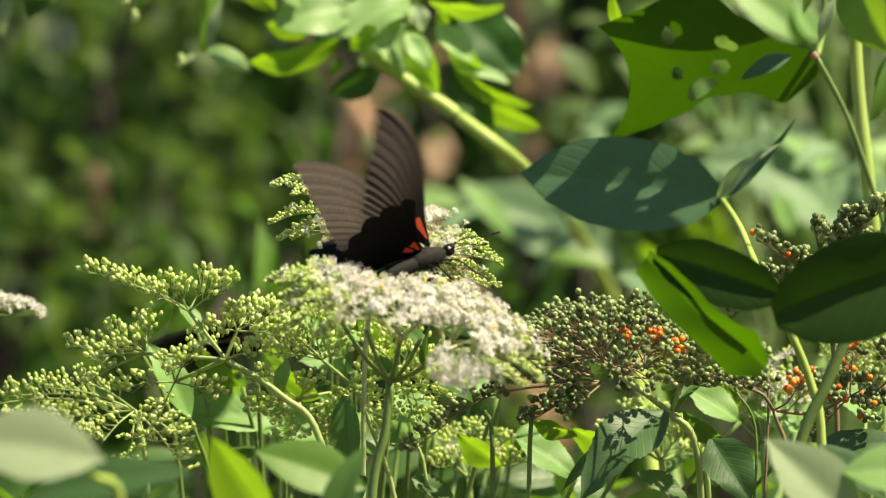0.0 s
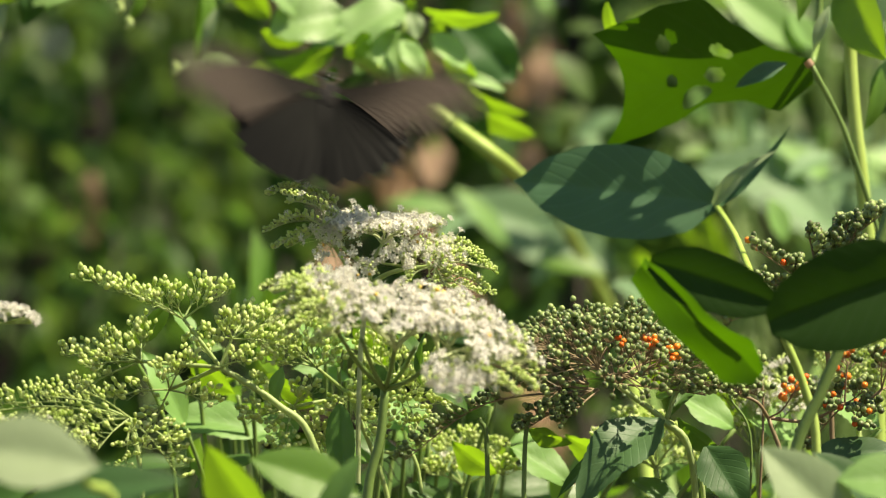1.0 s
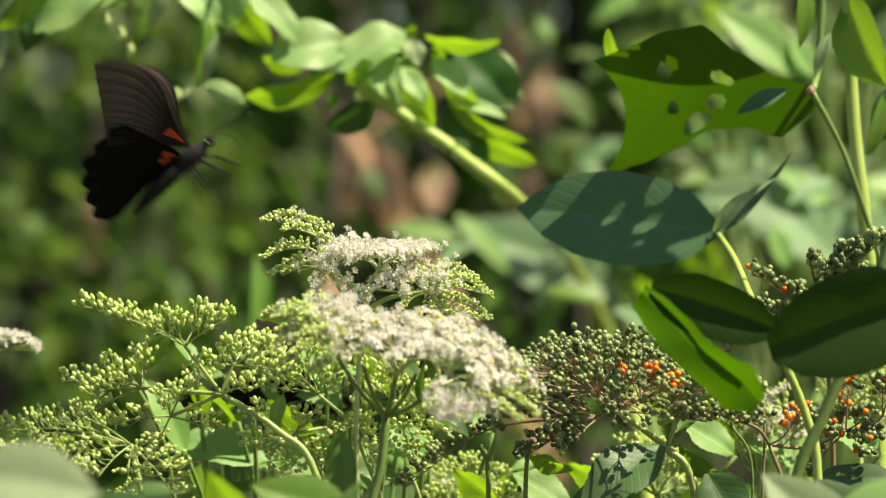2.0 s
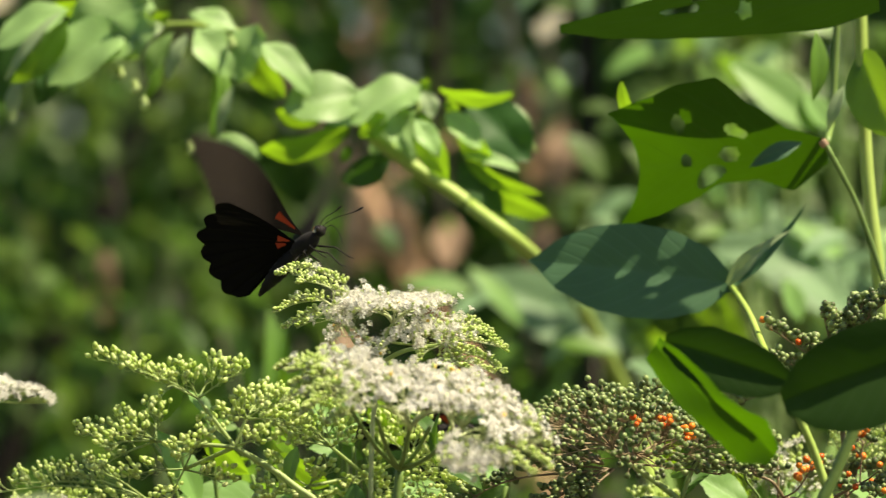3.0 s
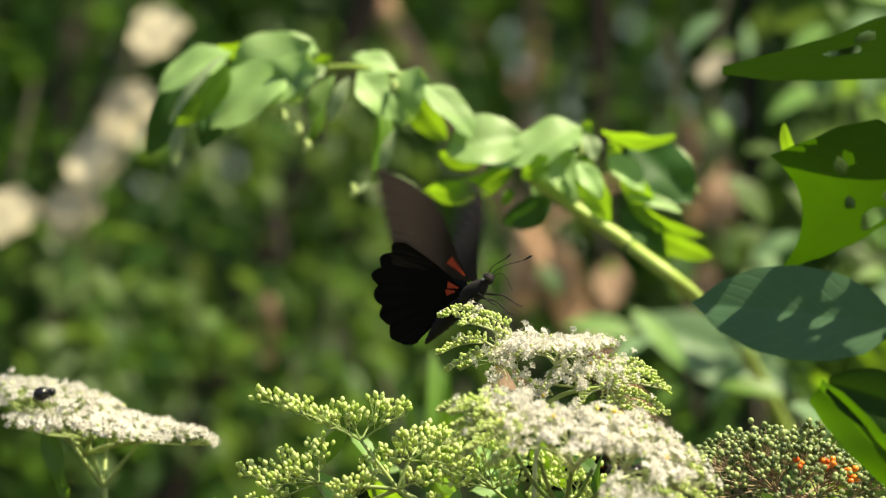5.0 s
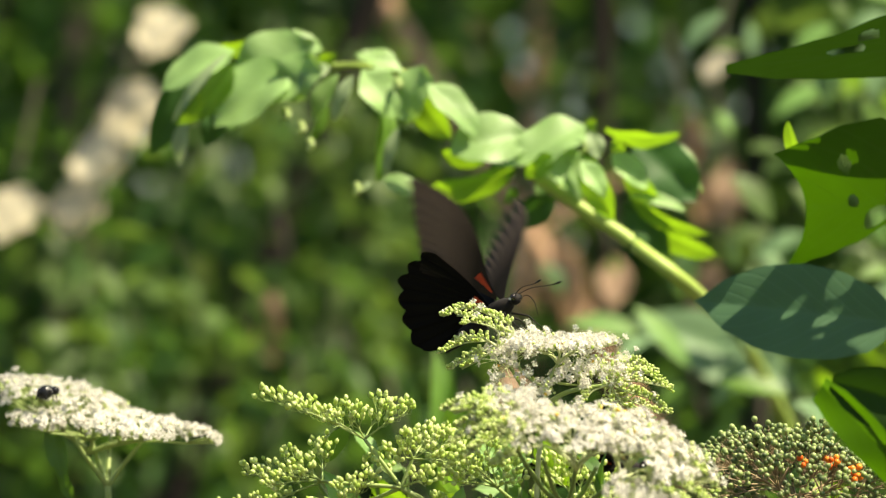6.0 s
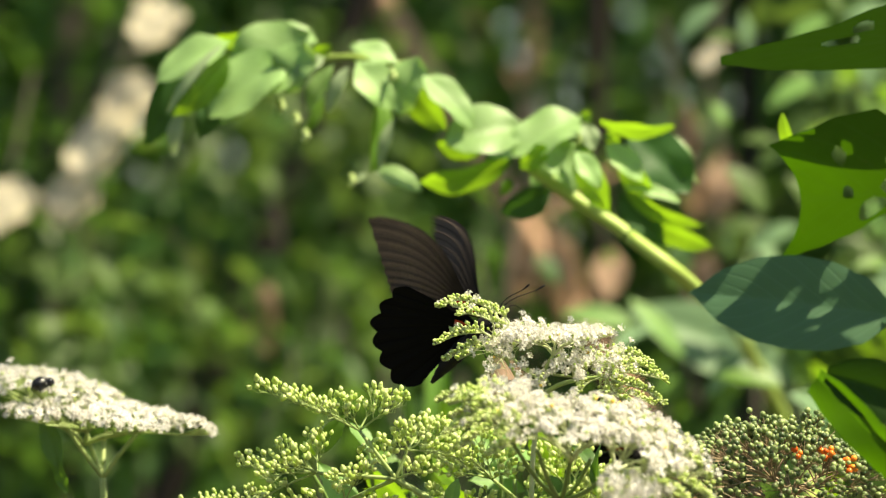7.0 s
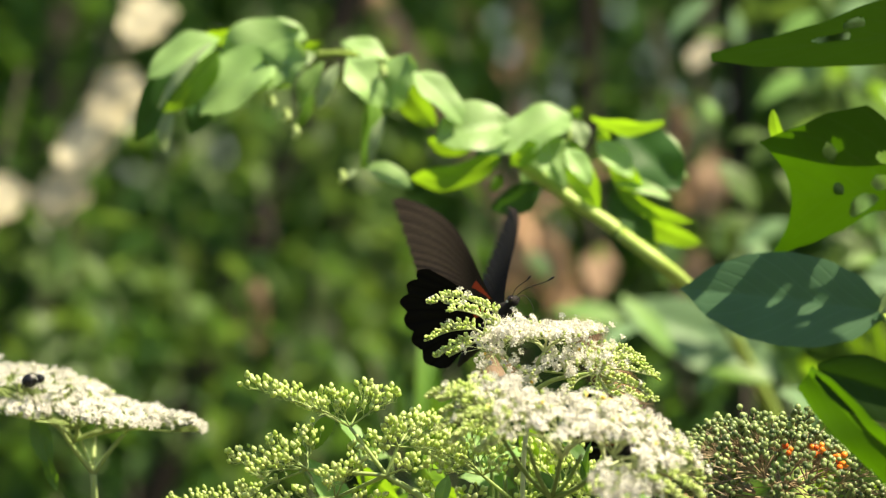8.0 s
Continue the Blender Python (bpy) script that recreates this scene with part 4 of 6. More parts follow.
def low_buds():
    ob, bm, ends = head("elder_bud_head", at(260, 1150, 0.06), "small-budded green elder head low on the plant", "flower buds")
    rnd = random.Random(15)
    stem_part("stem", [at(260, 1150, 0.06), at(250, 850, 0.05), at(230, 740, 0.05)], 0.0010, 0.0008, STEM_PALE, ob)
    hub = at(230, 740, 0.05)
    for e, w, n in (((0, 715, 0.06), 26, 18), ((-60, 735, 0.06), 26, 20), ((70, 700, 0.05), 26, 14), ((130, 690, 0.03), 26, 14), ((170, 800, 0.04), 28, 14), ((220, 850, 0.04), 28, 16), ((320, 850, 0.05), 28, 16),
                    ((310, 790, 0.05), 28, 14), ((250, 800, 0.03), 28, 14), ((150, 760, 0.05), 28, 14)):
        plume(bm, ends, hub, at(*e), w * GRID * 1.2, int(n * 0.7), FRUITING, rnd, 0.25, 0.15, 0.9, 0.74, pedicel=0.003, r=0.00045, gap=0.0022, erect=0.6)
    close_head(ob, bm, ends, STEM_PALE, 200)
    return ob


def berry_head():
    ob, bm, ends = head("elder_berry_head", at(1240, 1150, 0.02), "dense dark green elder berry head with ripe orange berries", "berries")
    rnd = random.Random(16)
    stem_part("stem", [at(1240, 1150, 0.02), at(1225, 820, 0.0), at(1175, 745, 0.0), at(1090, 680, 0.0)], 0.0012, 0.0010, STEM_PALE, ob, nodes=((0.66, 1.5),))
    hub = at(1090, 680, 0.0)
    ripe = [at(1152, 605, -0.02), at(1215, 566, 0.0), at(1090, 606, -0.02), at(1190, 628, -0.02)]

    def mix(s, p):
        near = min(math.hypot(p.x - q.x, p.z - q.z) for q in ripe)
        return {"ripe_berry": 2, "berry": 1} if near < 0.0028 else DARK_BERRY
    corymb(bm, ends, hub, at(1090, 618, 0.0), at(1262, 652, 0.005) - at(1090, 618, 0.0), at(1080, 664, -0.045) - at(1090, 618, 0.0), 680, mix, rnd, 0.008, 9, 0.82, jitter=0.0022, sag=0.012, r=0.0006, clump=0.28)
    corymb(bm, ends, at(1040, 680, 0.0), at(960, 640, 0.01), at(1030, 655, 0.0) - at(960, 640, 0.0), at(960, 690, -0.02) - at(960, 640, 0.01), 230, mix, rnd, 0.006, 5, 0.84, jitter=0.0026, sag=0.01, r=0.0006, clump=0.28)
    for b, e, w, n, kn in ((at(1060, 690, 0), (716, 815, 0.0), 20, 30, at(860, 715, 0.0)), (at(1060, 690, 0), (850, 680, 0.0), 26, 16, None), (at(1050, 690, 0), (930, 760, 0.0), 26, 16, None),
                           (at(1060, 690, 0), (1000, 745, -0.01), 26, 14, None), (hub, (1060, 560, 0.02), 22, 14, None), (hub, (1010, 572, 0.0), 22, 14, None), (hub, (1130, 548, 0.01), 20, 16, None),
                           (hub, (1250, 700, 0.0), 24, 12, None)):
        plume(bm, ends, b, at(*e), w * GRID, n, DARK_BERRY, rnd, 0.35, 0.05, 0.9, 0.85, kn, pedicel=0.0026, r=0.00045)
    close_head(ob, bm, ends, STEM_RED)
    return ob


def right_berries():
    ob, bm, ends = head("elder_berry_head", at(1480, 1150, 0.03), "green elder berry head behind broad leaves", "berries")
    rnd = random.Random(17)
    stem_part("stem", [at(1480, 1150, 0.03), at(1470, 700, 0.03), at(1450, 520, 0.02)], 0.0010, 0.0008, STEM_RED, ob)
    hub = at(1450, 520, 0.02)
    for e, w, n, kinds in (((1328, 434, 0.01), 16, 14, MIXED_BERRY), ((1430, 415, 0.02), 26, 22, DARK_BERRY), ((1500, 395, 0.02), 28, 22, DARK_BERRY), ((1560, 380, 0.02), 30, 24, DARK_BERRY), ((1620, 400, 0.02), 30, 20, DARK_BERRY),
                           ((1400, 470, 0.015), 24, 16, DARK_BERRY), ((1520, 440, 0.03), 30, 18, DARK_BERRY), ((1340, 495, 0.01), 16, 12, DARK_BERRY), ((1235, 545, 0.02), 18, 22, DARK_BERRY), ((1290, 570, 0.02), 20, 20, DARK_BERRY),
                           ((1560, 540, 0.03), 26, 16, DARK_BERRY), ((1600, 480, 0.03), 30, 18, DARK_BERRY)):
        plume(bm, ends, hub, at(*e), w * GRID, n, kinds, rnd, 0.35, rnd.uniform(-0.4, 0.4), 0.9, 0.95, r=0.0004)
    close_head(ob, bm, ends, STEM_RED)
    return ob


def sparse_berries():
    ob, bm, ends = head("elder_berry_head", at(1400, 1150, 0.01), "sparse ripening elder berries, orange and green", "berries")
    rnd = random.Random(18)
    stem_part("stem", [at(1400, 1150, 0.01), at(1390, 850, 0.01), at(1360, 740, 0.01)], 0.0009, 0.0007, STEM_RED, ob)
    hubs = [at(1360, 740, 0.01), at(1495, 715, 0.012), at(1310, 700, 0.008), at(1560, 690, 0.015)]
    for k, bend in ((1, (1430, 745, 0.014)), (2, (1340, 712, 0.006))):
        stem_part("ray", [hubs[0], at(*bend), hubs[k]], 0.0007, 0.0005, STEM_RED, ob, seg=6)
    stem_part("ray", [hubs[1], at(1530, 712, 0.016), hubs[3]], 0.0006, 0.0005, STEM_RED, ob, seg=6)
    for e, w, n, kinds in (((1412, 683, -0.005), 12, 6, {"ripe_berry": 3, "berry": 1}), ((1465, 730, 0.0), 14, 7, MIXED_BERRY), ((1500, 640, 0.01), 18, 9, MIXED_BERRY), ((1560, 640, 0.01), 18, 9, MIXED_BERRY),
                           ((1330, 650, 0.0), 18, 10, DARK_BERRY), ((1300, 700, 0.0), 18, 10, DARK_BERRY), ((1545, 720, 0.01), 20, 12, MIXED_BERRY), ((1590, 690, 0.02), 20, 12, DARK_BERRY), ((1480, 690, 0.02), 20, 10, MIXED_BERRY), ((1440, 780, 0.02), 20, 10, DARK_BERRY), ((1340, 700, -0.008), 18, 9, DARK_BERRY), ((1270, 650, 0.012), 18, 10, DARK_BERRY), ((1420, 690, 0.012), 18, 9, MIXED_BERRY), ((1520, 760, 0.0), 18, 9, MIXED_BERRY), ((1530, 690, -0.005), 16, 8, MIXED_BERRY), ((1580, 650, 0.0), 18, 8, MIXED_BERRY)):
        q = at(*e)
        plume(bm, ends, min(hubs, key=lambda h: (h - q).length), q, w * GRID, n, kinds, rnd, 0.45, rnd.uniform(-0.5, 0.7), 0.9, 0.95, pedicel=0.0035, r=0.0004)
    close_head(ob, bm, ends, STEM_RED)
    return ob


def back_heads():
    """Elder heads further back that show between the near ones."""
    for seed, base, hub, tips, kinds, label in (
            (41, (1180, 1250, 0.10), (1160, 830, 0.09), ((1100, 745), (1130, 770), (1160, 750), (1200, 780), (1060, 780), (1220, 820), (1110, 810)), GREEN, "pale green elder bud head further back"),
            (42, (1340, 1250, 0.09), (1340, 800, 0.08), ((1270, 690), (1320, 680), (1370, 690), (1420, 720), (1260, 740), (1440, 690), (1390, 650)), HALF, "whitish elder flower head further back"),
            (43, (1540, 1250, 0.10), (1520, 760, 0.09), ((1450, 640), (1500, 650), (1560, 660), (1600, 700), (1470, 700), (1540, 600), (1590, 620)), GREEN, "pale green elder bud head further back"),
            (44, (830, 1250, 0.10), (820, 860, 0.10), ((740, 800), (780, 790), (830, 780), (880, 800), (900, 840), (760, 840), (860, 830)), GREEN, "pale green elder bud head further back"),
            (45, (60, 1250, 0.10), (90, 830, 0.09), ((0, 760), (50, 740), (110, 745), (150, 790), (30, 800)), GREEN, "pale green elder bud head further back")):
        ob, bm, ends = head("elder_bud_head", at(*base), label, "flower buds")
        rnd = random.Random(seed)
        stem_part("stem", [at(*base), at((base[0] + hub[0]) / 2 + 8, 1000, base[2]), at(*hub)], 0.0012, 0.0009, STEM_PALE, ob)
        for u, v in tips:
            plume(bm, ends, at(*hub), at(u, v, hub[2] + rnd.uniform(-0.02, 0.02)), 30 * GRID, 14, kinds, rnd, 0.35, 0.15, 0.9, 1.0, pedicel=0.0028, r=0.00045, gap=0.0024)
        close_head(ob, bm, ends, STEM_PALE, 120)


def far_left_flower():
    ob, bm, ends = head("elder_flower_head", at(-118, 1150, 0.12), "flat creamy white elder flower head in full bloom", "flower")
    rnd = random.Random(19)
    stem_part("stem", [at(-118, 1150, 0.12), at(-126, 760, 0.12), at(-131, 648, 0.12)], 0.0014, 0.0011, STEM_PALE, ob)
    fork = at(-131, 648, 0.12)
    for e in ((-205, 545, 0.11), (-165, 552, 0.12), (-125, 560, 0.13), (-72, 572, 0.115)):
        stem_part("ray", [fork, fork.lerp(at(*e), 0.5) + Vector((-0.0004, 0, 0)), at(*e)], 0.0010, 0.0007, STEM_PALE, ob, seg=6)
    corymb(bm, ends, at(-165, 590, 0.12), at(-130, 545, 0.115), at(46, 560, 0.11) - at(-130, 545, 0.115), at(-132, 556, 0.075) - at(-130, 545, 0.115), 760, lambda s, p: BLOOM, rnd, 0.004, 7, 0.85, jitter=0.0016, clump=0.45, r=0.0008)
    corymb(bm, ends, at(-180, 580, 0.13), at(-205, 500, 0.135), at(-78, 526, 0.135) - at(-205, 500, 0.135), at(-208, 514, 0.10) - at(-205, 500, 0.135), 640, lambda s, p: BLOOM, rnd, 0.005, 6, 0.85, jitter=0.0016, clump=0.45, r=0.0008)
    rnd.shuffle(ends)
    close_head(ob, bm, ends, STEM_PALE)
    # a withered leaf that hangs from the stalk
    leaf(ob, at(-236, 538, 0.115), at(-196, 676, 0.115), 44 * GRID, LEAF_ELDER, -12, name="hanging_leaf", shape=(0.2, 0.8, 1, 0.8, 0.5, 0.6, 0.1), arch=0.06, wave=0.06, seed=4)
    return ob


def beetle():
    p = at(-243, 482, 0.095)
    ob = thing("beetle", p, "small black beetle feeding on white elder flowers", "insect")
    bm = ball(0.0026, 0.0034, 10, 8, 0.1)
    bmesh.ops.transform(bm, matrix=Matrix.Translation(p) @ pose(0, 0, 0, 0, 75, 20), verts=bm.verts)
    part("wing_case", bm, SHELL, ob)
    bm = ball(0.0016, 0.0017, 8, 6)
    bmesh.ops.transform(bm, matrix=Matrix.Translation(p + Vector((0.0036, 0, 0.0006))), verts=bm.verts)
    part("beetle_head", bm, SHELL, ob)
    for s in (-1, 1):
        for k in (-0.0015, 0.0005, 0.002):
            stem_part("leg", [p + Vector((k, s * 0.002, 0)), p + Vector((k * 1.4, s * 0.0042, 0.0008)), p + Vector((k * 1.8, s * 0.005, -0.003))], 0.0003, 0.0002, SHELL, ob, seg=5, n=3)


# ---- leaves round the heads ----
def vine():
    """The climbing branch that arches behind the flowers. Its places are carried in by (294, 191)."""
    d = 0.30
    A = lambda u, v, e=0.0: at(u - 294, v - 191.4, d + e)
    base = at(1180, 1100, d)
    ob = thing("vine", base, "arching vine branch with bright green translucent leaves", "vine")
    stem_part("stem", [base, at(1120, 660, 0.80), at(1000, 400, 0.70), at(930, 325, 0.38), A(1182, 477), A(1096, 412)], 0.0036, 0.0029, STEM_VINE, ob, seg=10)
    stem_part("stem", [A(1090, 408), A(1076, 396), A(1000, 345), A(925, 293)], 0.0031, 0.0026, STEM_VINE, ob, "jointed yellow-green vine stem", seg=10)
    stem_part("joint", [A(1099, 414, .001), A(1088, 406, .001)], 0.0024, 0.0024, STEM_GREEN, ob, "dark green stem joint", seg=10)
    stem_part("stem", [A(930, 297), A(900, 255, .01), A(800, 205, .015), A(720, 120, .015), A(620, 95, .02), A(540, 92, .03), A(450, 60, .035), A(370, 72, .04)], 0.0018, 0.0008, STEM_VINE, ob, "thin green vine tip")
    S = (0.0, 0.6, 0.95, 1.0, 0.85, 0.5, 0.0)
    R = (0.0, 0.8, 1.0, 1.0, 0.95, 0.75, 0.1)
    N = (0.25, 0.7, 0.9, 1.0, 0.9, 0.7, 0.2)
    # P has the sun on upper sides, W the pale sheen, in its colour
    P, V, D, W = LEAF_VINE_LIT, LEAF_VINE, LEAF_DARK, LEAF_PALE_SHEEN
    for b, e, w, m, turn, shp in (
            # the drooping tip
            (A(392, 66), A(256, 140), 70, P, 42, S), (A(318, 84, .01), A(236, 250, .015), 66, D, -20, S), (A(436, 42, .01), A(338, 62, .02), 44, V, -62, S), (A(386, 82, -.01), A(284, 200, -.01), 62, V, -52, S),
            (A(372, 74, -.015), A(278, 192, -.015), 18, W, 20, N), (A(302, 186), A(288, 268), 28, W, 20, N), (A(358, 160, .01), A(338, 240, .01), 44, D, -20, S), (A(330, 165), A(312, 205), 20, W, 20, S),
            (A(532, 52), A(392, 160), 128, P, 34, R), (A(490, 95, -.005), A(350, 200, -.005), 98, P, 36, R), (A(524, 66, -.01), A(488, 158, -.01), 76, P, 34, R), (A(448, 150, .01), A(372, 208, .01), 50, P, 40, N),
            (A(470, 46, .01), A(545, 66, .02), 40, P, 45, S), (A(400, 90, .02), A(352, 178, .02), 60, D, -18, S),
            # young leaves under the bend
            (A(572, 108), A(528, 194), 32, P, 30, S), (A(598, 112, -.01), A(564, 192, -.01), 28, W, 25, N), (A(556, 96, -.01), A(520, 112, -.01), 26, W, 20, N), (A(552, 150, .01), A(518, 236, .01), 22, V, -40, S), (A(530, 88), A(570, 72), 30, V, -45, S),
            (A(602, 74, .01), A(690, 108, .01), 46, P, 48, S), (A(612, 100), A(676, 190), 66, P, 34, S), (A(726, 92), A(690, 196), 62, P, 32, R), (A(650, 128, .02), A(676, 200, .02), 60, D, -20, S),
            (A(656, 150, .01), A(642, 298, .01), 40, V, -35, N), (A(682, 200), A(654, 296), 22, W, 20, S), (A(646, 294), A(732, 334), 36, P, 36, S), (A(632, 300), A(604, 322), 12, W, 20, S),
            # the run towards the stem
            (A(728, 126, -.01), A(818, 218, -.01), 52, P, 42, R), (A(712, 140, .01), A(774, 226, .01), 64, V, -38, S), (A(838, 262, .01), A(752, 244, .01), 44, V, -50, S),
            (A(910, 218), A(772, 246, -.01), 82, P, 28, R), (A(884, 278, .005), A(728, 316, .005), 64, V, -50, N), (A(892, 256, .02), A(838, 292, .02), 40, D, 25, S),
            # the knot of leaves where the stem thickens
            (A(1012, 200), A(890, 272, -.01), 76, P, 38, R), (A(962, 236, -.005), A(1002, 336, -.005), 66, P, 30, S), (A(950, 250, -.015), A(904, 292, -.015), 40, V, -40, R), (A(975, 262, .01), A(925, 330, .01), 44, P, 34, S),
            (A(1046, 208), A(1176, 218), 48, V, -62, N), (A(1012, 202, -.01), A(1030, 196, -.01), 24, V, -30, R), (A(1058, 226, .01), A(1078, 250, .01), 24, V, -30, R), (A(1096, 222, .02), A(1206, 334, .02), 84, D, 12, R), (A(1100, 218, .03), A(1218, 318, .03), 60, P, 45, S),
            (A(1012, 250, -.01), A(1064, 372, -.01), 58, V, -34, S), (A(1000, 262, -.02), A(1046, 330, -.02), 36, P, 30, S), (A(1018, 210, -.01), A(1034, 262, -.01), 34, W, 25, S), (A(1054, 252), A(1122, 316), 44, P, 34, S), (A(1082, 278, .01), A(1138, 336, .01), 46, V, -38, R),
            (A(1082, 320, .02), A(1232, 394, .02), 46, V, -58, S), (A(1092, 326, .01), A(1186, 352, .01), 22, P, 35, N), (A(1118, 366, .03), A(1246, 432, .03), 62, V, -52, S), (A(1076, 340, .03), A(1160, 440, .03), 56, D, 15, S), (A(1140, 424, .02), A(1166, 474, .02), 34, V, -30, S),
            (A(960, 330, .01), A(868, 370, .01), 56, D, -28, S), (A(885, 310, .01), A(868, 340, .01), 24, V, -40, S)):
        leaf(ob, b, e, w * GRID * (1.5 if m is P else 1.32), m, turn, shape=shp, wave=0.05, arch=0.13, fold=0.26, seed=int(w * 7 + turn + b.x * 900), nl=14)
    for u, v in ((1018, 226), (1028, 240), (1008, 232), (1022, 262), (676, 118), (521, 225), (505, 196), (478, 172), (604, 304)):
        stem_part("tendril", [A(u, v), A(u + 5, v + 10, -.004), A(u - 3, v + 19, -.004)], 0.0013, 0.0011, STEM_PALE, ob, seg=6)
    return ob


def broad_shrub():
    """The upright shrub with large bilobed leaves."""
    base = at(1560, 1150, 0.125)
    ob = thing("broad_leaved_shrub", base, "tall green shrub with insect-eaten bilobed leaves", "shrub")
    stem_part("stem", [base, at(1552, 600, 0.135), at(1528, 340, 0.135), at(1506, 120, 0.135), at(1494, -260, 0.135)], 0.0028, 0.0023, STEM_VINE, ob, seg=10)
    stem_part("twig", [at(1590, 520, 0.115), at(1545, 380, 0.115), at(1492, 225, 0.110), at(1434, 112, 0.105)], 0.0009, 0.0010, STEM_GREEN, ob)
    stem_part("twig", [at(1436, 118, 0.104), at(1428, 108, 0.104)], 0.0016, 0.0016, LEAF_DEAD, ob, "withered brown joint", seg=6)
    stem_part("twig", [at(1460, -200, 0.135), at(1452, -20, 0.135), at(1448, 60, 0.13), at(1438, 112, 0.105)], 0.0014, 0.0012, STEM_GREEN, ob)
    k = 2 * GRID * 1.085
    leaf(ob, at(1438, 118, 0.128), at(1056, 160, 0.128), k * 1.22, LEAF_BAUHINIA, -35, name="bilobed_leaf", halves=((30, 66, 38, 36, 66, 86, 106), (14, 40, 90, 146, 140, 118, 98)), lobes=0.13, fold=0.0, arch=0.04, nl=72, nw=56,
         holes=((0.73, 0.54, 0.030, 0.13), (0.44, 0.40, 0.058, 0.085), (0.485, 0.09, 0.05, 0.10), (0.58, -0.42, 0.075, 0.34), (0.72, 0.05, 0.03, 0.09)), label="large bright green two-lobed leaf with eaten holes", seed=3)
    leaf(ob, at(1094, 70, 0.128), at(1074, 4, 0.12), 34 * GRID, LEAF_VINE, -40, name="leaf_lobe", shape=(0.6, 1, 1, .9, .8, .6, 0.2), seed=5)
    leaf(ob, at(1392, 112, 0.118), at(1300, 156, 0.118), 34 * GRID, LEAF_GLAUCOUS, 20, shape=(0.1, 0.6, 1, 1, .8, .5, 0), seed=6)
    # shade on this leaf is put into its material colour
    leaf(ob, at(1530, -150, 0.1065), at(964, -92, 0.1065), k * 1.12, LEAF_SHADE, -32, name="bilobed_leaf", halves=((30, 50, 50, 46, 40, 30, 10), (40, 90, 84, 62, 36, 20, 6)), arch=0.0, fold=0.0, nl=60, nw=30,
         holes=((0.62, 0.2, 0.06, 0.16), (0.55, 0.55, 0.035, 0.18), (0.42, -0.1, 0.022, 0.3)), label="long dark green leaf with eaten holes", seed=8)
    leaf(ob, at(1418, -88, 0.135), at(1412, 40, 0.135), 46 * GRID, LEAF_VINE, -35, seed=16)
    leaf(ob, at(1495, -46, 0.135), at(1566, 104, 0.115), 116 * GRID, LEAF_VINE, -42, shape=(0.3, 0.8, 1, 1, .9, .6, 0.1), seed=9)
    leaf(ob, at(1560, 120, 0.145), at(1530, 232, 0.145), 44 * GRID, LEAF_VINE, -35, seed=10)
    leaf(ob, at(1590, 90, 0.15), at(1545, 210, 0.15), 80 * GRID, LEAF_DARK, -20, seed=17)
    leaf(ob, at(1468, 10, 0.115), at(1440, 92, 0.115), 26 * GRID, LEAF_PALE_SHEEN, 20, name="folded_leaf", seed=18)
    return ob


def glaucous_plant():
    base = at(1440, 1150, -0.06)
    ob = thing("waxy_leaved_plant", base, "slender plant with waxy blue-green leaves", "plant")
    stem_part("stem", [base, at(1445, 800, -0.06), at(1425, 690, -0.06), at(1375, 570, -0.06), at(1332, 490, -0.03), at(1300, 415, 0.06), at(1266, 362, 0.133)], 0.0016, 0.0010, STEM_VINE, ob, seg=8)
    leaf(ob, at(1276, 362, 0.1335), at(908, 320, 0.1345), 184 * GRID, LEAF_GLAUCOUS, 8, name="waxy_leaf", shape=(0.12, 0.72, 0.95, 1.0, 0.9, 0.6, 0.0), arch=0.05, fold=0.1, nl=26, nw=16, label="oval blue-green leaf flecked by sun", seed=11)
    leaf(ob, at(1250, 374, 0.131), at(1400, 222, 0.12), 50 * GRID, LEAF_GLAUCOUS, 62, name="folded_leaf", shape=(0.3, 0.8, 1, 0.8, 0.5, 0.3, 0.05), fold=0.5, arch=-0.06, seed=12)
    leaf(ob, at(1262, 364, 0.127), at(1372, 268, 0.118), 40 * GRID, LEAF_PALE_SHEEN, 38, name="folded_leaf", shape=(0.4, 0.9, 1, 0.8, 0.5, 0.3, 0.05), fold=0.3, seed=19)
    leaf(ob, at(1130, 474, -0.12), at(1342, 668, -0.13), 128 * GRID, LEAF_BAUHINIA, -50, name="broad_leaf", shape=(0.5, 0.8, 0.72, 0.66, 0.85, 1, 0.3), arch=0.05, nl=26, nw=18, wave=0.04, holes=((0.25, -0.1, 0.03, 0.12),), label="bright green leaf, half in shade", seed=13)
    # shaded half of the leaf above, then a shadowed leaf; shade is in the colour
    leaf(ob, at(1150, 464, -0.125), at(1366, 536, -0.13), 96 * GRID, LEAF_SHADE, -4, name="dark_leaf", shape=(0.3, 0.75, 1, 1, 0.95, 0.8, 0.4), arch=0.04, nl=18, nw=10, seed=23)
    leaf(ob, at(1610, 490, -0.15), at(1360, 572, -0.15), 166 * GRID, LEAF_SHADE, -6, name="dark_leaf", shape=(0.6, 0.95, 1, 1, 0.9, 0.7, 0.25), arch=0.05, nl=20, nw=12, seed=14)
    leaf(ob, at(1600, 560, 0.06), at(1490, 520, 0.06), 90 * GRID, LEAF_PALE, 30, seed=15)
    stem_part("stem", [at(1600, 290, -0.10), at(1560, 420, -0.10), at(1520, 540, -0.10), at(1455, 690, -0.10), at(1400, 830, -0.10), at(1370, 1150, -0.10)], 0.0017, 0.0019, STEM_GREEN, ob, seg=8)
    return ob


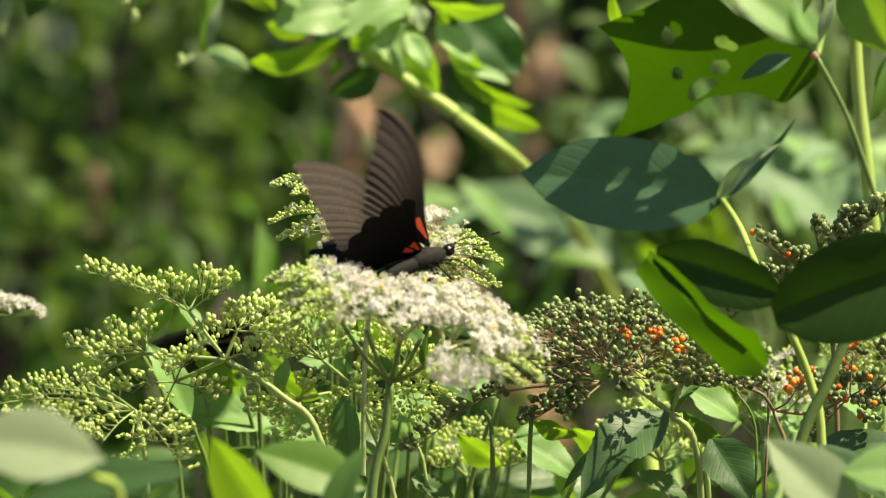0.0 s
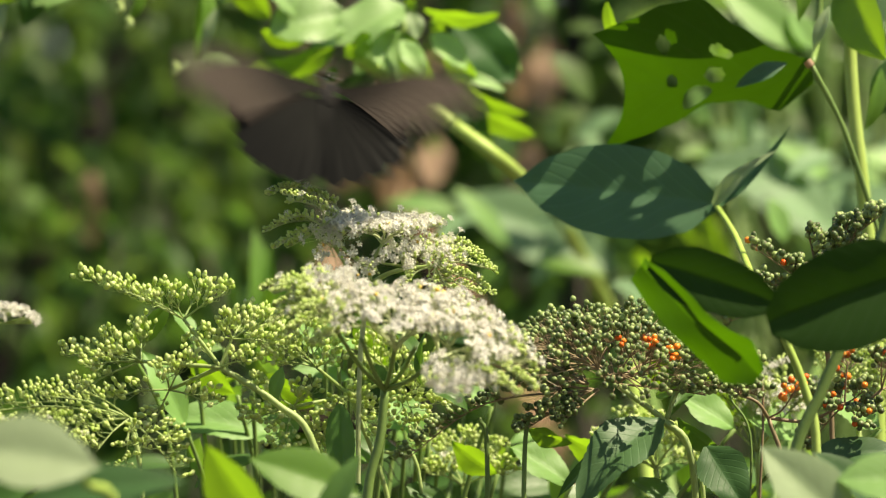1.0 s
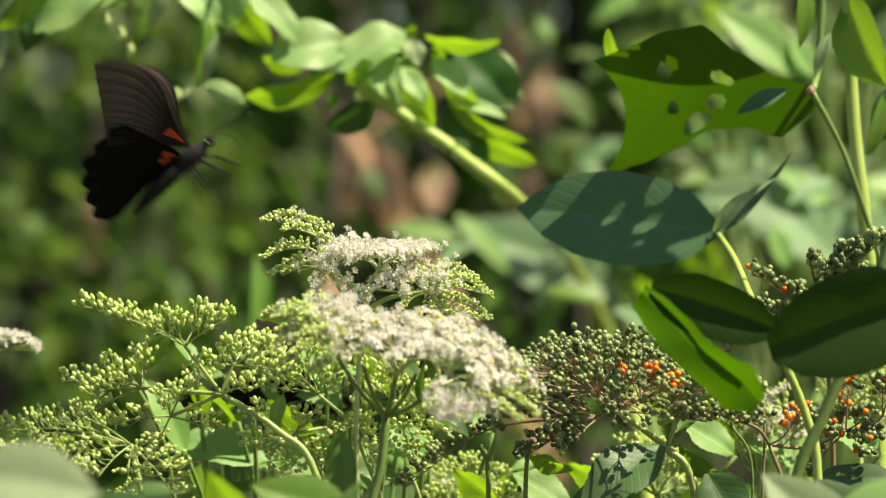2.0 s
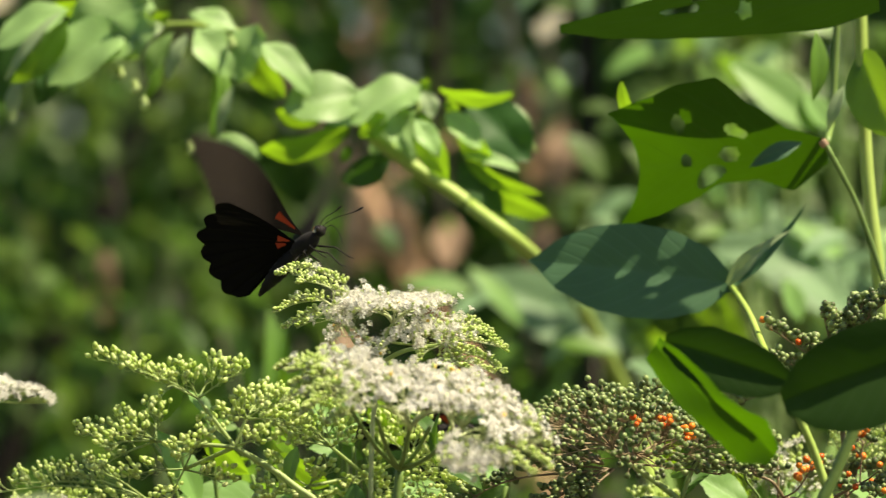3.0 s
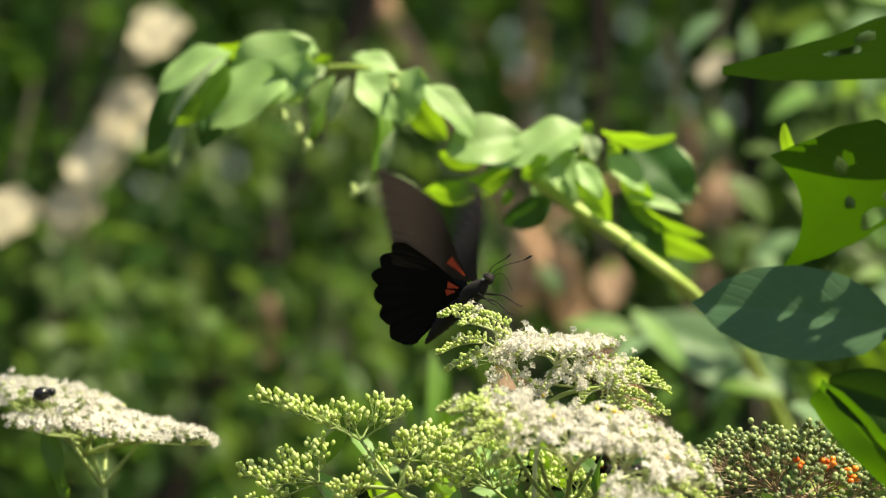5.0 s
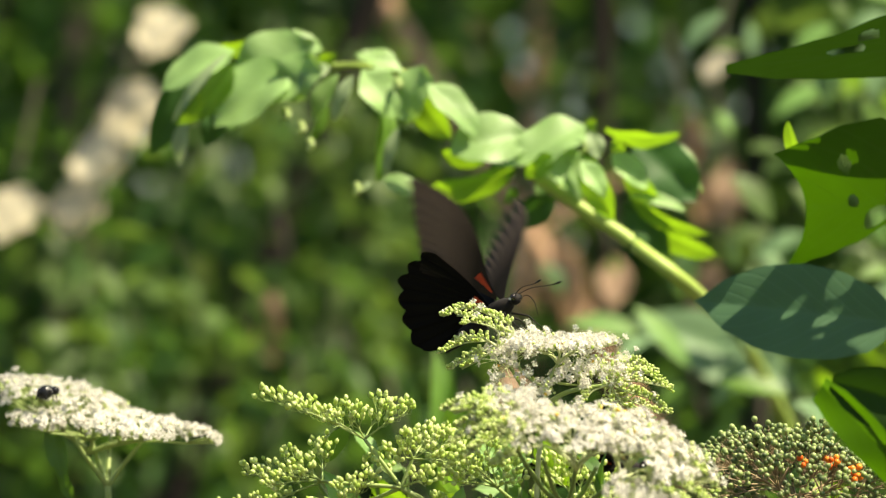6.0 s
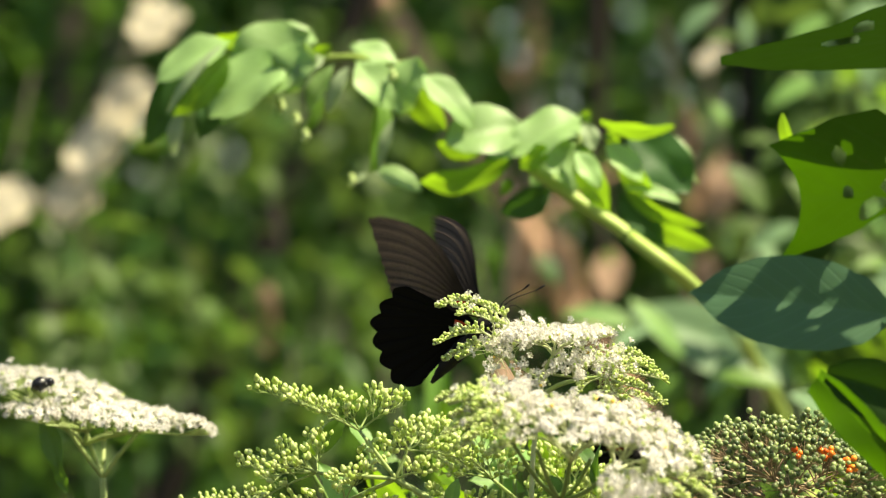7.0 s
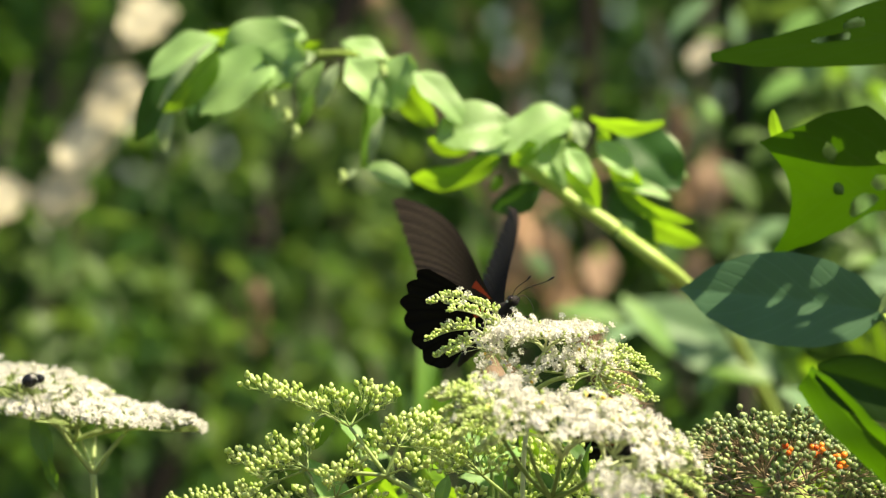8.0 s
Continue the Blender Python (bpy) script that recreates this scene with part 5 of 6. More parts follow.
def elder_foliage():
    """Serrated elder leaflets below the heads, and broad leaves before and behind them."""
    ob = thing("elder_plant", at(1230, 1250, 0.02), "elder plant with serrated dark green leaflets", "plant")
    E = dict(shape=(0.15, 0.75, 1.0, 0.95, 0.75, 0.45, 0.0), teeth=16, nl=32, nw=10, wave=0.04)
    stem_part("stem", [at(1230, 1250, 0.02), at(1246, 900, 0.006), at(1220, 800, 0.006), at(1180, 748, 0.004)], 0.0008, 0.0007, STEM_PALE, ob, nodes=((0.7, 1.35),))
    for b, e, w, m, turn, arch in (((1172, 742, -.005), (1018, 900, -.02), 115, LEAF_SHEEN, 34, 0.18), ((1165, 745, .005), (985, 885, .02), 60, LEAF_DARK, 60, 0.1), ((1180, 742, 0), (1245, 700, .02), 34, LEAF_ELDER, 55, 0.2),
                                   ((1200, 740, .0), (1300, 800, .02), 50, LEAF_ELDER, -50, 0.15), ((1250, 790, -.01), (1320, 905, -.02), 92, LEAF_DARK, 12, 0.1), ((1160, 700, 0.01), (1210, 690, .0), 26, LEAF_PALE, 30, 0.1),
                                   ((1430, 820, 0), (1600, 800, 0), 80, LEAF_SHEEN, 45, 0.1), ((1120, 850, .02), (1210, 900, .02), 50, LEAF_ELDER, 45, 0.1),
                                   ((935, 760, .01), (1012, 785, .01), 50, LEAF_VINE, -45, 0.1), ((600, 715, 0), (618, 870, -.01), 62, LEAF_ELDER, -25, 0.08), ((640, 860, .0), (580, 905, 0), 60, LEAF_DARK, 30, 0.1),
                                   ((765, 690, -.02), (830, 730, -.02), 40, LEAF_ELDER, 50, 0.2), ((745, 680, -.02), (752, 590, -.02), 30, LEAF_ELDER, 60, 0.1), ((700, 590, -.01), (750, 660, -.02), 30, LEAF_ELDER, 40, 0.2),
                                   ((500, 650, .0), (485, 725, .0), 30, LEAF_PALE, 25, 0.15), ((720, 860, .02), (800, 905, .02), 50, LEAF_ELDER, 40, 0.1), ((1180, 640, .01), (1150, 680, .02), 44, LEAF_VINE, 30, 0.1)):
        leaf(ob, at(*b), at(*e), w * GRID, m, turn, name="leaflet", arch=arch, seed=int(b[0] + e[1]), **E)
    for pts, r, m in ((((860, 1150, .01), (862, 800, .01), (848, 740, .01)), 0.0009, STEM_GREEN), (((925, 1150, .0), (928, 820, .0), (935, 740, .0)), 0.0009, STEM_GREEN),
                      (((1300, 1150, .02), (1330, 800, .02), (1290, 700, .02)), 0.0005, STEM_GREEN), (((760, 1150, .02), (740, 830, .02), (680, 800, .02)), 0.0007, STEM_PALE),
                      (((1330, 1150, .01), (1350, 760, .01), (1345, 650, .01)), 0.0005, STEM_RED), (((1180, 742, 0), (1195, 700, 0), (1212, 672, 0)), 0.0008, STEM_PALE)):
        stem_part("stalk", [at(*p) for p in pts], r, r * 0.8, m, ob)
    return ob


def understory():
    """Broad leaves nearer to the lens and further back, that show soft."""
    rnd = random.Random(31)
    near = thing("foreground_plant", at(60, 1600, -0.35), "broad-leaved weed close before the flowers", "plant")
    for b, e, w, d, m, turn in (((178, 828), (-90, 792), 120, -0.34, LEAF_GREY_SHEEN, 35), ((30, 900), (330, 850), 80, -0.3, LEAF_DARK, 45), ((480, 960), (365, 785), 120, -0.22, LEAF_VINE, -45),
                                ((640, 880), (440, 812), 90, -0.2, LEAF_VINE, 30), ((560, 980), (640, 800), 60, -0.22, LEAF_PALE, 40)):
        leaf(near, at(*b, d), at(*e, d), w * GRID, m, turn, name="broad_leaf", seed=int(e[0] + 500), arch=0.08)
    stem_part("stem", [at(60, 1600, -0.35), at(200, 950, -0.33), at(150, 850, -0.34)], 0.0018, 0.0012, STEM_VINE, near)
    stem_part("stem", [at(60, 1600, -0.35), at(440, 1100, -0.25), at(470, 940, -0.22)], 0.0018, 0.0012, STEM_VINE, near)
    near2 = thing("foreground_plant", at(1480, 1600, -0.2), "pale broad-leaved weed close before the berries", "plant")
    for b, e, w, d, m, turn in (((1520, 960), (1345, 790), 110, -0.2, LEAF_PALE_SHEEN, 22), ((1640, 850), (1480, 850), 90, -0.2, LEAF_PALE, 40), ((1560, 900), (1440, 800), 60, -0.12, LEAF_DARK, 40)):
        leaf(near2, at(*b, d), at(*e, d), w * GRID, m, turn, name="broad_leaf", seed=int(e[0]), arch=0.08)
    stem_part("stem", [at(1480, 1600, -0.2), at(1540, 1000, -0.2), at(1530, 930, -0.2)], 0.0018, 0.0012, STEM_VINE, near2)
    back = thing("background_plant", at(1250, 1300, 0.4), "pale green broad-leaved undergrowth behind the flowers", "plant")
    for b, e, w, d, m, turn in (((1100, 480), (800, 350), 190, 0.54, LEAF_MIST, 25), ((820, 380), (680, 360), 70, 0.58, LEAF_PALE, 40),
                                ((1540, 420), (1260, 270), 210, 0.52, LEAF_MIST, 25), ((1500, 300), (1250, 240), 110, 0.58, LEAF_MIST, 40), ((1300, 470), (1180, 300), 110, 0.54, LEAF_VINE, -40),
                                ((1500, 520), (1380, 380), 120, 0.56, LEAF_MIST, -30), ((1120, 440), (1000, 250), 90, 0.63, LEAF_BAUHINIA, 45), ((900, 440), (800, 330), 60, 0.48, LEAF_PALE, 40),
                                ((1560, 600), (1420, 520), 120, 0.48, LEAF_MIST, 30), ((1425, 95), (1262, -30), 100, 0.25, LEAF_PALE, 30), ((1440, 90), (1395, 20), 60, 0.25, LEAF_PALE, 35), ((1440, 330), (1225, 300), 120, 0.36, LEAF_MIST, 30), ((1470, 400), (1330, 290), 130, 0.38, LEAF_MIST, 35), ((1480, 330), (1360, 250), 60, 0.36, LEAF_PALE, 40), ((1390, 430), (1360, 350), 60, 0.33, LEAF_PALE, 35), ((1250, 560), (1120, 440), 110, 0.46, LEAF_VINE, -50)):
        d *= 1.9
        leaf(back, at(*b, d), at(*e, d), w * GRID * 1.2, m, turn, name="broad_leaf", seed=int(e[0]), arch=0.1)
    for _ in range(26):
        u, v = rnd.choice(((960, 430), (900, 400), (1040, 500), (1370, 320), (1440, 380), (1300, 290), (1480, 330)))
        u, v, d, w, L = u + rnd.uniform(-90, 90), v + rnd.uniform(-60, 70), rnd.uniform(0.6, 0.95), rnd.uniform(0, 6.28), rnd.uniform(70, 130)
        leaf(back, at(u, v, d), at(u + math.cos(w) * L, v + abs(math.sin(w)) * L * 0.6, d + rnd.uniform(-0.04, 0.04)), L * 0.55 * GRID, rnd.choice((LEAF_MIST, LEAF_MIST, LEAF_VINE)), rnd.uniform(25, 60), name="broad_leaf", seed=int(u), nl=10, nw=6)
    for p in ((1100, 480, 1.026), (1540, 420, 0.988)):
        stem_part("stem", [at(1250, 1300, 0.4), at((p[0] + 1250) / 2, 800, 0.4), at(*p)], 0.003, 0.0016, STEM_GREEN, back)
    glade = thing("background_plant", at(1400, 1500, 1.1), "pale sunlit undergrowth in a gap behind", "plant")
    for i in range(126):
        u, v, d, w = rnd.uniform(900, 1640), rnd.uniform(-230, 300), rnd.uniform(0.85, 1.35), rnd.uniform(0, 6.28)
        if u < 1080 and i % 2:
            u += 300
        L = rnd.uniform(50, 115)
        leaf(glade, at(u, v, d), at(u + math.cos(w) * L, v + abs(math.sin(w)) * L, d), L * 0.6 * GRID * 1.6, rnd.choice((LEAF_PALE, LEAF_MIST, LEAF_MIST, LEAF_VINE_LIT, LEAF_BOUGH, LEAF_BOUGH)), rnd.choice((30, 45, 55, -50)), name="small_leaf", seed=i, nl=8, nw=4)
        if i % 4 == 1:
            stem_part("stem", [at(1400, 1500, 1.1), at((u + 1400) / 2 + 30, 700, 1.1), at(u, v, d)], 0.002, 0.001, STEM_GREEN, glade, seg=5)
    mid = thing("elder_plant", at(520, 1300, 0.08), "elder shoot with pale green leaves behind the bud heads", "plant")
    for b, e, w, d, m, turn in (((600, 650), (520, 556), 70, 0.05, LEAF_PALE, 35), ((480, 770), (285, 742), 90, 0.09, LEAF_PALE, 45), ((600, 790), (400, 760), 80, 0.10, LEAF_PALE, 40), ((225, 610), (300, 535), 46, 0.06, LEAF_VINE, -40),
                                ((690, 650), (630, 548), 60, 0.05, LEAF_VINE, -35), ((330, 760), (250, 620), 60, 0.06, LEAF_PALE, 35), ((870, 720), (760, 650), 70, 0.07, LEAF_PALE, 40), ((560, 720), (470, 660), 60, 0.07, LEAF_VINE, -40),
                                ((420, 700), (330, 620), 60, 0.08, LEAF_VINE, -45), ((760, 780), (680, 700), 70, 0.08, LEAF_PALE, 40), ((1010, 860), (900, 790), 80, 0.08, LEAF_PALE, 45), ((1100, 820), (1000, 770), 70, 0.07, LEAF_VINE, -45),
                                ((1300, 760), (1200, 700), 70, 0.06, LEAF_PALE, 40), ((1420, 780), (1300, 720), 80, 0.08, LEAF_PALE, 45), ((1560, 760), (1450, 690), 80, 0.08, LEAF_PALE, 40), ((880, 840), (800, 780), 60, 0.06, LEAF_VINE, -40)):
        leaf(mid, at(*b, d), at(*e, d), w * GRID * 1.1, m, turn, name="leaflet", seed=int(e[0]), teeth=14, nl=24, nw=8, arch=0.12, wave=0.04)
        stem_part("leaf_stalk", [at(*b, d), at(b[0] * 0.8 + 120, b[1] + 180, d + 0.01), at(520 + (b[0] - 520) * 0.6, 1290, 0.08)], 0.0008, 0.0010, STEM_GREEN, mid, seg=5)
    for _ in range(30):
        u, v, d, w = rnd.uniform(330, 900), rnd.uniform(600, 860), rnd.uniform(0.07, 0.16), rnd.uniform(0, 6.28)
        L = rnd.uniform(60, 110)
        leaf(mid, at(u, v, d), at(u + math.cos(w) * L, v - abs(math.sin(w)) * L * 0.7, d + rnd.uniform(-0.02, 0.02)), L * 0.5 * GRID, rnd.choice((LEAF_PALE, LEAF_VINE, LEAF_PALE)), rnd.choice((45, 55, -50)), name="leaflet", seed=int(u * 3), teeth=14, nl=20, nw=6, arch=0.12, wave=0.04)
        stem_part("leaf_stalk", [at(u, v, d), at(u * 0.9 + 55, v + 190, d + 0.01), at(520 + (u - 520) * 0.6, 1290, 0.08)], 0.0008, 0.0010, STEM_GREEN, mid, seg=5)
    tall = thing("background_plant", at(460, 1300, 0.6), "yellow-green upright shoot standing behind", "plant")
    for b, e, w, m, turn in (((455, 660), (448, 400), 60, LEAF_VINE, 30), ((470, 640), (478, 430), 60, LEAF_VINE, 25), ((440, 600), (418, 470), 46, LEAF_VINE, -60), ((490, 650), (508, 480), 56, LEAF_VINE, 30), ((455, 700), (470, 520), 60, LEAF_VINE, 25)):
        leaf(tall, at(*b, 0.6), at(*e, 0.6), w * GRID * 1.3, m, turn, name="narrow_leaf", seed=int(e[0]))
    stem_part("stem", [at(460, 1300, 0.6), at(450, 900, 0.6), at(440, 640, 0.6)], 0.003, 0.002, STEM_GREEN, tall)
    low = thing("undergrowth", at(700, 1700, 0.15), "dense low green undergrowth beneath the flower heads", "undergrowth", kind="stuff")
    bm, pale = bmesh.new(), bmesh.new()
    for i in range(190):
        u, v, d = rnd.uniform(-420, 1700), rnd.uniform(750, 1150), rnd.uniform(0.07, 0.42)
        if v < 860 and (u < 150 or rnd.random() < 0.3):
            v += 90
        a = rnd.uniform(0, 6.28)
        L = rnd.uniform(90, 190)
        blade(at(u, v, d), at(u + math.cos(a) * L, v + math.sin(a) * L * 0.6, d + rnd.uniform(-0.03, 0.03)), L * rnd.uniform(0.35, 0.5) * GRID, rnd.choice((-1, 1)) * rnd.uniform(25, 70), seed=i, nl=8, nw=4, into=pale if i % 3 == 0 else bm)
    part("foliage", bm, LEAF_UNDER, low, kind="stuff")
    part("foliage", pale, LEAF_UNDER_PALE, low, kind="stuff")


# ---- butterflies ----
def wing_bm(theta0, theta1, radius, bulge, flat=0.0, na=26, nr=12, wave=0.0):
    """A wing blade in its own plane: rays fan from the root between two angles; radius(f) is its length along ray f."""
    bm = bmesh.new()
    uvl = bm.loops.layers.uv.verify()
    grid = []
    for i in range(na + 1):
        f = i / na
        row = []
        for j in range(nr + 1):
            s = 0.03 + 0.97 * j / nr
            th = radians(theta0 + (theta1 - theta0) * f + bulge * math.sin(math.pi * s) * (1 - f))
            r = radius(f) * s
            row.append(bm.verts.new((r * math.cos(th), -r * math.sin(th), 0.0016 * math.sin(math.pi * s) + (0.0002 if na < 50 else 0.00018) * math.cos(f * 70) * s - flat * s * s)))
        grid.append(row)
    for i in range(na):
        for j in range(nr):
            fc = bm.faces.new((grid[i][j], grid[i][j + 1], grid[i + 1][j + 1], grid[i + 1][j]))
            for lp, (a, b) in zip(fc.loops, ((i, j), (i, j + 1), (i + 1, j + 1), (i + 1, j))):
                lp[uvl].uv = (a / na, b / nr)
    return bm


def fore_radius(f):
    # a nearly straight outer margin from the rounded apex to the hind corner
    g = max(0.0, (f - 0.1) / 0.9)
    p, q = Vector((0.053, 0)), Vector((0.031 * math.cos(radians(39)), 0.031 * math.sin(radians(39))))
    th = radians(39 * g)
    n = Vector((q.y - p.y, p.x - q.x))
    r = p.dot(n) / (math.cos(th) * n.x + math.sin(th) * n.y)
    return r * (1 - 0.05 * max(0.0, 1 - f / 0.1) ** 2) + 0.0004 * math.cos(f * 60)


def hind_radius(f):
    r = 0.029 + 0.0075 * min(1.0, f * 2.6) - 0.007 * max(0, f - 0.93) / 0.07
    return r + 0.0024 * abs(math.sin(f * math.pi * 6.5)) - 0.0016


def mirrored(bm):
    for v in bm.verts:
        v.co.y = -v.co.y
    bmesh.ops.reverse_faces(bm, faces=bm.faces)
    return bm


def child(name, bm, material, parent, label=""):
    ob = new(name, mesh_from(bm, name, material))
    ob.parent = parent
    return tagged(ob, label)


def butterfly(name, label):
    """Large black swallowtail in its own space: x to the head, z up. Returns the thing and its four wings."""
    ob = new(name)
    ob.empty_display_size = 0.01
    tagged(ob, label, "butterfly")
    bm = ball(0.0036, 0.0075, 12, 9, 0.15)
    bmesh.ops.transform(bm, matrix=pose(0.0005, 0, -0.001, 0, 90, 0), verts=bm.verts)
    child("thorax", bm, FUR, ob)
    bm = bmesh.new()
    n = 16
    tube(bm, [(-0.004 - 0.0235 * k / n, 0, -0.0012 - 0.0022 * (k / n) ** 2) for k in range(n + 1)],
         [0.0031 * math.sin(math.pi * (0.28 + 0.66 * k / n)) * (1.05 if k % 2 else 0.95) for k in range(n + 1)], 10)
    child("abdomen", bm, ABDOMEN, ob, "grey-black ringed abdomen")
    bm = ball(0.0021, 0.0021, 10, 7)
    bmesh.ops.translate(bm, vec=(0.0092, 0, -0.0008), verts=bm.verts)
    hd = child("head", bm, FUR, ob)
    for s in (-1, 1):
        bm = ball(0.0012, 0.0013, 9, 7)
        bmesh.ops.translate(bm, vec=(0.0098, s * 0.0014, -0.0004), verts=bm.verts)
        child("eye", bm, EYE_MAT, hd)
        bm = ball(0.0005, 0.0005, 6, 5)
        bmesh.ops.translate(bm, vec=(0.0086, s * 0.0022, -0.0006), verts=bm.verts)
        child("white_dot", bm, WHITE_DOT, hd, "white scale spot")
        bm = bmesh.new()
        pts = smooth_path([(0.0105, s * 0.0008, 0.0004), (0.0155, s * 0.0025, 0.0004), (0.0225, s * 0.0045, -0.0018), (0.0265, s * 0.0055, -0.0024)], 5)
        tube(bm, pts, [0.00016] * (len(pts) - 5) + [0.00022, 0.00032, 0.0004, 0.0004, 0.0002], 5)
        child("antenna", bm, FUR, ob)
        for k, (x, fx) in enumerate(((0.004, 0.011), (0.0015, 0.006), (-0.001, -0.002))):
            bm = bmesh.new()
            tube(bm, [(x, s * 0.0018, -0.0035), (x + (fx - x) * 0.5, s * 0.0062, -0.0062), (fx, s * 0.0066, -0.0125), (fx + 0.0015, s * 0.0070, -0.0142)], [0.0004, 0.00028, 0.0002, 0.00015], 5)
            child("leg", bm, FUR, ob)
    bm = bmesh.new()
    tube(bm, smooth_path([(0.0108, 0, -0.0016), (0.0145, 0, -0.002), (0.0165, 0, -0.0055), (0.0162, 0, -0.0105)], 5), 0.00014, 5)
    child("proboscis", bm, FUR, ob)
    wings = []
    for s in (-1, 1):
        fix = (lambda b: b) if s < 0 else mirrored
        fore = child("forewing", fix(wing_bm(90, 131, fore_radius, -15, na=48)), WING, ob, "black forewing with grey rays")
        hind = child("hindwing", fix(wing_bm(104, 184, hind_radius, 0, na=52)), HINDWING, ob, "velvet black scalloped hindwing")
        for lo, hi, th0, th1, w in ((0.004, 0.012, 92, 108, fore), (0.003, 0.0075, 118, 138, hind), (0.0045, 0.0085, 142, 158, hind)):
            bm = bmesh.new()
            for z in (-0.0003,):
                g = [[bm.verts.new(((lo + (hi - lo) * j / 4) * math.cos(radians(th0 + (th1 - th0) * (i / 6 * (0.6 + 0.1 * j)))),
                                    -(lo + (hi - lo) * j / 4) * math.sin(radians(th0 + (th1 - th0) * (i / 6 * (0.6 + 0.1 * j)))),
                                    z + 0.0016 * math.sin(math.pi * (lo + (hi - lo) * j / 4) / (0.05 if w is fore else 0.035)))) for j in range(5)] for i in range(7)]
                for i in range(6):
                    for j in range(4):
                        bm.faces.new((g[i][j], g[i][j + 1], g[i + 1][j + 1], g[i + 1][j]))
            child("red_patch", fix(bm), WING_RED, w, "red patch at the wing root")
        wings += [fore, hind]
    return ob, wings


forest()
vine()
broad_shrub()
glaucous_plant()
elder_foliage()
understory()
UPPER = upper_flower()
lower_flower()
left_buds()
middle_buds()
low_buds()
berry_head()
right_berries()
sparse_berries()
back_heads()
far_left_flower()
beetle()
BUTTERFLY, WINGS = butterfly("butterfly", "large black swallowtail with red wing roots, fluttering on elder")
SECOND, SECOND_WINGS = butterfly("butterfly", "second black swallowtail half hidden behind the white head")

